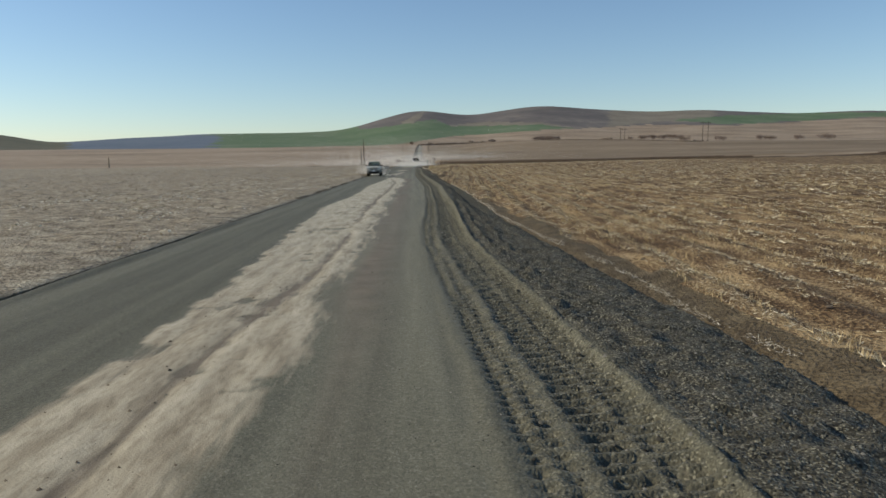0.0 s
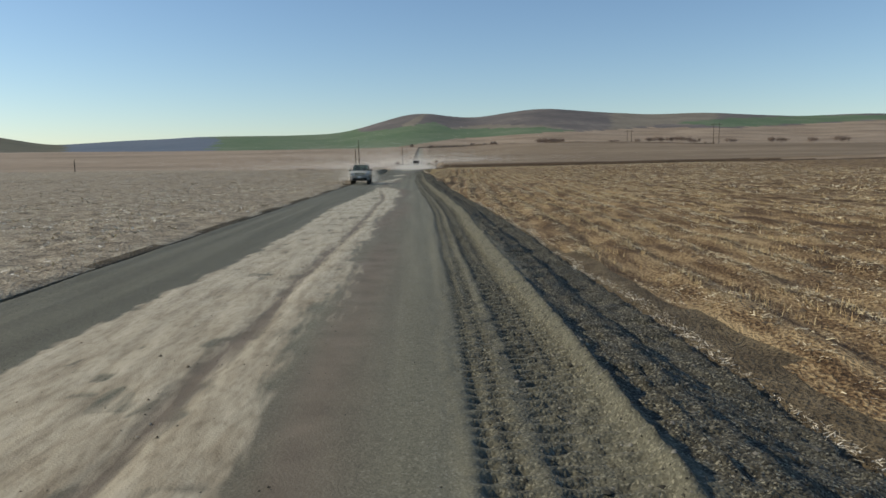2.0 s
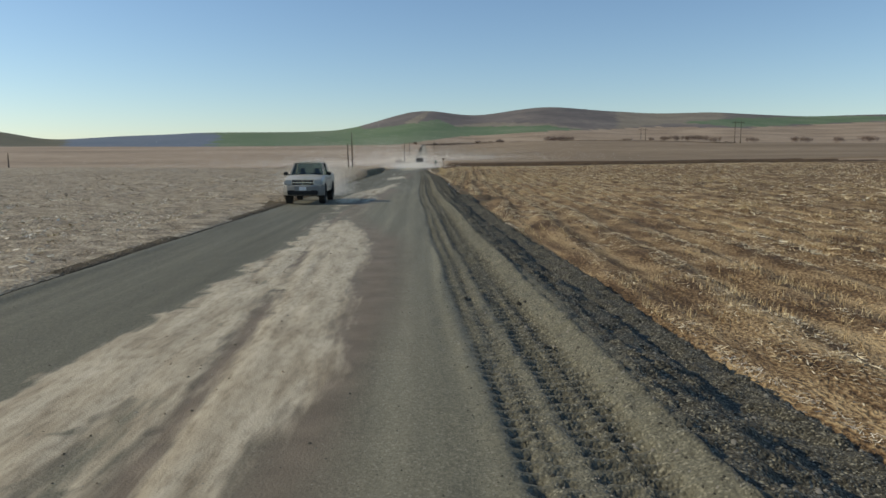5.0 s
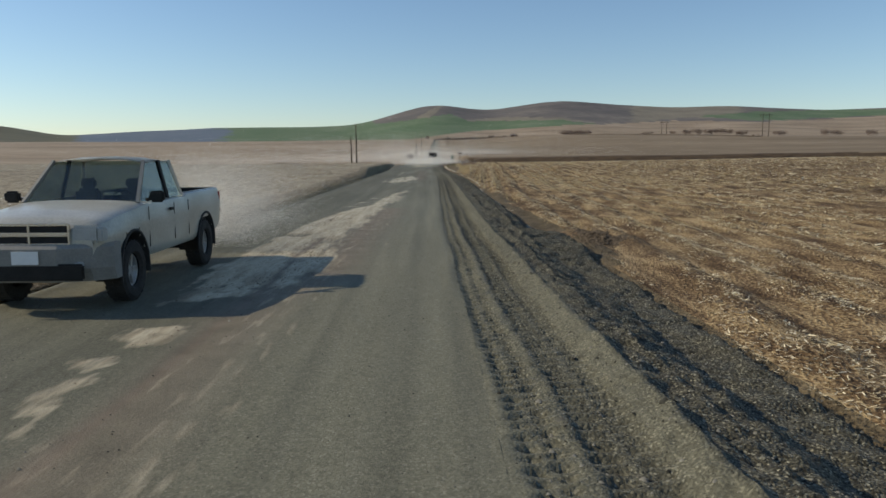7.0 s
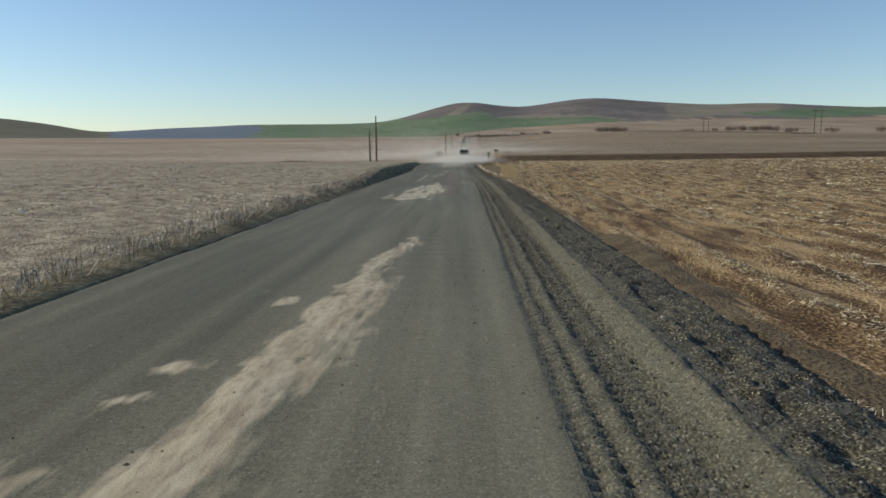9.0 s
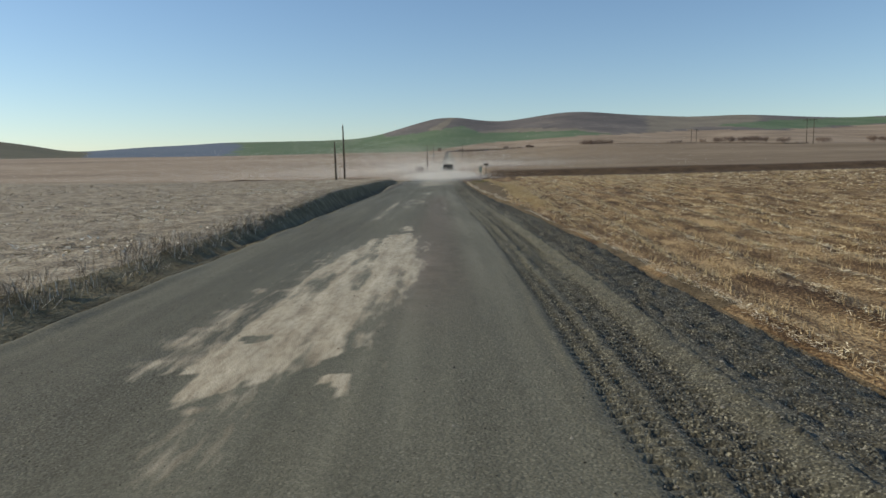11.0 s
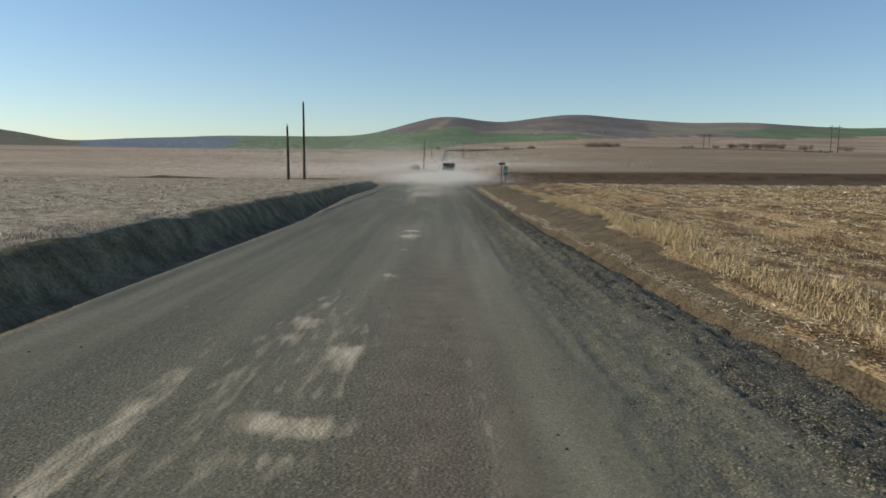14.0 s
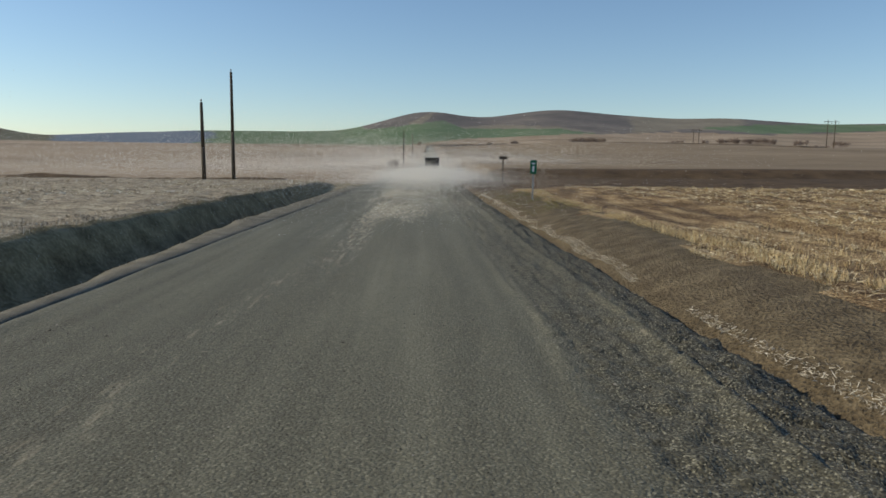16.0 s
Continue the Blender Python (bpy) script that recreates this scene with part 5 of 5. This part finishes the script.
        bm = bmesh.new()
        block(bm, (side * 0.8 - 0.025, 0.005, 0.79), (side * 0.8 + 0.045, 0.16, 0.93), 0.012)
        part("indicator", bm, M_LENS, ob, "pale indicator lens")
        bm = bmesh.new()
        block(bm, (side * 0.8 - 0.06, 4.92, 0.78), (side * 0.8 + 0.06, 4.975, 1.12), 0.012)
        part("tail_light", bm, M_RED, ob, "red tail light")
        bm = bmesh.new()
        block(bm, (side * 0.33 - 0.19, 1.85, 0.66), (side * 0.33 + 0.19, 2.3, 0.82), 0.05)
        block(bm, (side * 0.33 - 0.19, 2.25, 0.75), (side * 0.33 + 0.19, 2.4, 1.3), 0.05)
        block(bm, (side * 0.33 - 0.11, 2.28, 1.3), (side * 0.33 + 0.11, 2.38, 1.46), 0.03)
        part("seat", bm, M_SEAT, ob)
        bm = bmesh.new()
        block(bm, (side * 0.58 - 0.06, -0.07, 0.5), (side * 0.58 + 0.06, -0.045, 0.58), 0.01)
        part("fog_lamp", bm, M_LENS, ob)
    bm = bmesh.new()
    block(bm, (-0.72, 1.3, 0.95), (0.72, 1.72, 1.13), 0.05)
    part("dashboard", bm, M_BLACK, ob)
    bm = bmesh.new()
    block(bm, (-0.75, 1.5, 0.5), (0.75, 3.05, 0.6))
    part("cab_floor", bm, M_BLACK, ob)
    bm = bmesh.new()
    ring = [bm.verts.new((0.36 + 0.17 * math.cos(t), 1.8 + 0.06 * math.sin(t), 1.12 + 0.16 * math.sin(t))) for t in [2 * math.pi * i / 16 for i in range(16)]]
    pts = [v_.co.copy() for v_ in ring]
    bm.clear()
    for i in range(16):
        tube(bm, pts[i], pts[(i + 1) % 16], 0.014, 0.014, 6)
    part("steering_wheel", bm, M_BLACK, ob)
    # front
    bm = bmesh.new()
    block(bm, (-0.47, -0.01, 0.755), (0.47, 0.03, 0.985), 0.02)
    grille = part("grille", bm, M_BLACK, ob)
    bm = bmesh.new()
    for z_, h_ in ((0.765, 0.01), (0.87, 0.022), (0.975, 0.014)):
        block(bm, (-0.46, -0.03, z_ - h_), (0.46, -0.008, z_ + h_), 0.004)
    for x_ in (-0.465, 0.0, 0.465):
        block(bm, (x_ - 0.014, -0.031, 0.76), (x_ + 0.014, -0.007, 0.98), 0.004)
    part("grille_bar", bm, M_CHROME, grille, "dusty chrome grille bar")
    bm = bmesh.new()
    ring = []
    for x_ in (-0.9, -0.88, -0.7, -0.35, 0, 0.35, 0.7, 0.88, 0.9):
        yb = -0.09 + 0.30 * (abs(x_) / 0.9) ** 4
        ring.append([bm.verts.new((x_, yb + dy, z_)) for dy, z_ in ((0.0, 0.76), (-0.04, 0.72), (-0.04, 0.5), (0.02, 0.36), (0.16, 0.36), (0.16, 0.76))])
    for a, b_ in zip(ring, ring[1:]):
        for i in range(6):
            bm.faces.new((a[i], a[(i + 1) % 6], b_[(i + 1) % 6], b_[i]))
    bm.faces.new(ring[0])
    bm.faces.new(ring[-1][::-1])
    bmesh.ops.recalc_face_normals(bm, faces=bm.faces)
    bumper = part("front_bumper", bm, M_TRIM, ob, "grey front bumper")
    bm = bmesh.new()
    block(bm, (-0.66, -0.131, 0.385), (0.66, -0.1, 0.565), 0.02)
    part("air_intake", bm, M_BLACK, bumper)
    bm = bmesh.new()
    block(bm, (-0.155, -0.15, 0.56), (0.155, -0.137, 0.7), 0.004)
    plate = part("licence_plate", bm, M_WHITE, bumper, "white licence plate with a dark bar")
    bm = bmesh.new()
    block(bm, (-0.8, 4.95, 0.52), (0.8, 5.08, 0.7), 0.03)
    part("rear_bumper", bm, M_CHROME, ob, "chrome rear bumper")
    # the body rides high on its springs
    for piece in ob.children:
        if piece.type == "MESH" and piece.name.split(".")[0] != "chassis":
            for me in [piece.data] + [c.data for c in piece.children if c.type == "MESH"]:
                for v_ in me.vertices:
                    v_.co.z += float(np.interp(v_.co.z, (0.3, 0.75, 1.15, 1.85), (0.02, 0.07, 0.11, 0.05)))
    return ob


pickup(pose(-4.72, 90.5, rest(-4.72, 93) + 0.0, 0, 0, 0.5))


# ---- dump truck further along ----
def dump_truck(m):
    ob = empty("dump_truck", m, "dark dump truck seen from behind in road dust", "truck")
    bm = bmesh.new()
    lo = [(-1.2, 0, 1.25), (1.2, 0, 1.25), (1.2, 5.2, 1.25), (-1.2, 5.2, 1.25)]
    hi = [(-1.27, -0.12, 2.75), (1.27, -0.12, 2.75), (1.27, 5.4, 2.75), (-1.27, 5.4, 2.75)]
    a, b_ = [bm.verts.new(p) for p in lo], [bm.verts.new(p) for p in hi]
    inn = [bm.verts.new((p[0] * 0.95, p[1] * 0.97 + 0.07, 2.75)) for p in hi]
    flo = [bm.verts.new((p[0] * 0.95, p[1] * 0.97 + 0.07, 1.5)) for p in lo]
    bm.faces.new(a[::-1])
    for i in range(4):
        j = (i + 1) % 4
        bm.faces.new((a[i], a[j], b_[j], b_[i]))
        bm.faces.new((b_[i], b_[j], inn[j], inn[i]))
        bm.faces.new((inn[i], inn[j], flo[j], flo[i]))
    bm.faces.new(flo)
    part("dump_body", bm, M_DUMP, ob)
    bm = bmesh.new()
    block(bm, (-1.22, -0.2, 1.28), (1.22, -0.11, 2.7), 0.02)
    gate = part("tailgate", bm, M_DUMP, ob)
    for x_ in (-1.1, -0.37, 0.37, 1.1):
        bm = bmesh.new()
        block(bm, (x_ - 0.06, -0.28, 1.3), (x_ + 0.06, -0.203, 2.68), 0.01)
        part("rib", bm, M_DUMP, gate)
    bm = bmesh.new()
    block(bm, (-0.45, 0.3, 0.75), (0.45, 7.6, 1.2), 0.03)
    part("chassis", bm, M_BLACK, ob)
    bm = bmesh.new()
    block(bm, (-1.15, 5.6, 1.0), (1.15, 7.4, 2.6), 0.12)
    block(bm, (-0.9, 7.3, 1.0), (0.9, 8.6, 1.9), 0.12)
    part("cab", bm, M_PAINT, ob)
    for y_ in (0.9, 2.2):
        for x_ in (-1.07, -0.74, 0.74, 1.07):
            wheel(ob, x_, y_, 0.52, 1 if x_ > 0 else -1, 0.28, 0.28)
    for x_ in (-1.0, 1.0):
        wheel(ob, x_, 7.5, 0.52, 1 if x_ > 0 else -1, 0.3, 0.28)
        bm = bmesh.new()
        block(bm, (x_ - 0.3, 0.15, 0.25), (x_ + 0.3, 0.17, 1.1))
        part("mud_flap", bm, M_BLACK, ob)
        bm = bmesh.new()
        block(bm, (x_ - 0.12, -0.02, 1.02), (x_ + 0.12, 0.05, 1.12), 0.01)
        part("tail_light", bm, M_RED, ob, "red tail light")
    return ob


TRUCK_Y = 318
dump_truck(pose(0.75 + float(bend(TRUCK_Y)) * 0.6, TRUCK_Y, rest(1.0, TRUCK_Y) + 0.02, 0, 0, -0.6))

# ---- airborne dust ----
def dust_material():
    """Pale silt grains, lit on both faces."""
    m = bpy.data.materials.new("airborne_dust")
    m.use_nodes = True
    n, k = m.node_tree.nodes, m.node_tree.links
    geo, r_ = n.new("ShaderNodeNewGeometry"), n.new("ShaderNodeValToRGB")
    r_.color_ramp.elements[0].color, r_.color_ramp.elements[1].color = (0.86, 0.81, 0.72, 1), (0.95, 0.91, 0.84, 1)
    k.new(geo.outputs["Random Per Island"], r_.inputs["Fac"])
    d, tr, mix = n.new("ShaderNodeBsdfDiffuse"), n.new("ShaderNodeBsdfTranslucent"), n.new("ShaderNodeMixShader")
    mix.inputs["Fac"].default_value = 0.45
    for sh in (d, tr):
        k.new(r_.outputs["Color"], sh.inputs["Color"])
    k.new(d.outputs["BSDF"], mix.inputs[1])
    k.new(tr.outputs["BSDF"], mix.inputs[2])
    k.new(mix.outputs["Shader"], n["Material Output"].inputs["Surface"])
    return m


M_DUST = dust_material()


def specks(name, x, y, z, size, seed, label):
    """Fine flecks of dust hanging in the air."""
    rng = np.random.default_rng(seed)
    n_ = len(x)
    tri = rng.normal(0, 1, (n_, 3, 3))
    tri = tri / np.linalg.norm(tri, axis=-1, keepdims=True) * np.broadcast_to(size, n_)[:, None, None]
    return cloud_mesh(name, tri + np.stack([x, y, z], -1)[:, None], [(0, 1, 2)], n_, M_DUST, label, "dust")


rng = np.random.default_rng(40)
# dense plume rolling off the truck's wheels
n_ = 190000
t = rng.beta(1.0, 1.5, n_)
y = TRUCK_Y - 1 - 114 * t
x = bend(y) + 0.2 - 1.8 * t + rng.normal(0, 1.7 + 3.2 * np.sqrt(t), n_)
z = land(x, y) + (np.abs(rng.normal(0, 0.35 + 0.4 * t, n_)) + rng.exponential(0.2 + 0.35 * t, n_)) * (0.3 + 1.2 * layers(x / 3, y / 6, 3, 41))
specks("road_dust", x, y, z, np.interp(y, (203, 235, 300), (0.009, 0.022, 0.062)), 42, "pale dust hanging over the road behind the truck")

# thin veil that has drifted off the road over the fields
n_ = 170000
x = -6 + rng.normal(0, 1, n_) * np.where(rng.uniform(0, 1, n_) < 0.6, 32, 12) - 18 * rng.uniform(0, 1, n_)
y = np.interp(x, (-30, -14, 0), (245, 300, TRUCK_Y + 12)) + 110 * rng.uniform(0, 1, n_) ** 0.8
x = x + bend(y)
z = land(x, y) + rng.exponential(1.0, n_) * (0.5 + 3.2 * layers(x / 22, y / 40, 3, 45))
specks("road_dust", x, y, z, np.interp(y, (245, 300, 400), (0.025, 0.058, 0.098)), 46, "thin pale dust veil drifting over the left field")
# cloud trailing behind the pickup
n_ = 260000
t = rng.beta(1.0, 1.7, n_)
y = 96.3 + 8.5 * t
x = -4.9 - 0.8 * t + rng.normal(0, 0.8 + 0.7 * t, n_)
z = (np.abs(rng.normal(0, 0.75 + 0.4 * t, n_)) + 0.06) * (0.4 + 1.2 * layers(x / 1.6, y / 3, 3, 43))
keep = rng.uniform(0, 1, n_) < step(-2.4, -3.8, x) * step(2.4, 1.5, z)
specks("road_dust", x[keep], y[keep], z[keep] + land(x[keep], y[keep]), 0.0082, 44, "brown dust trailing behind the pickup")
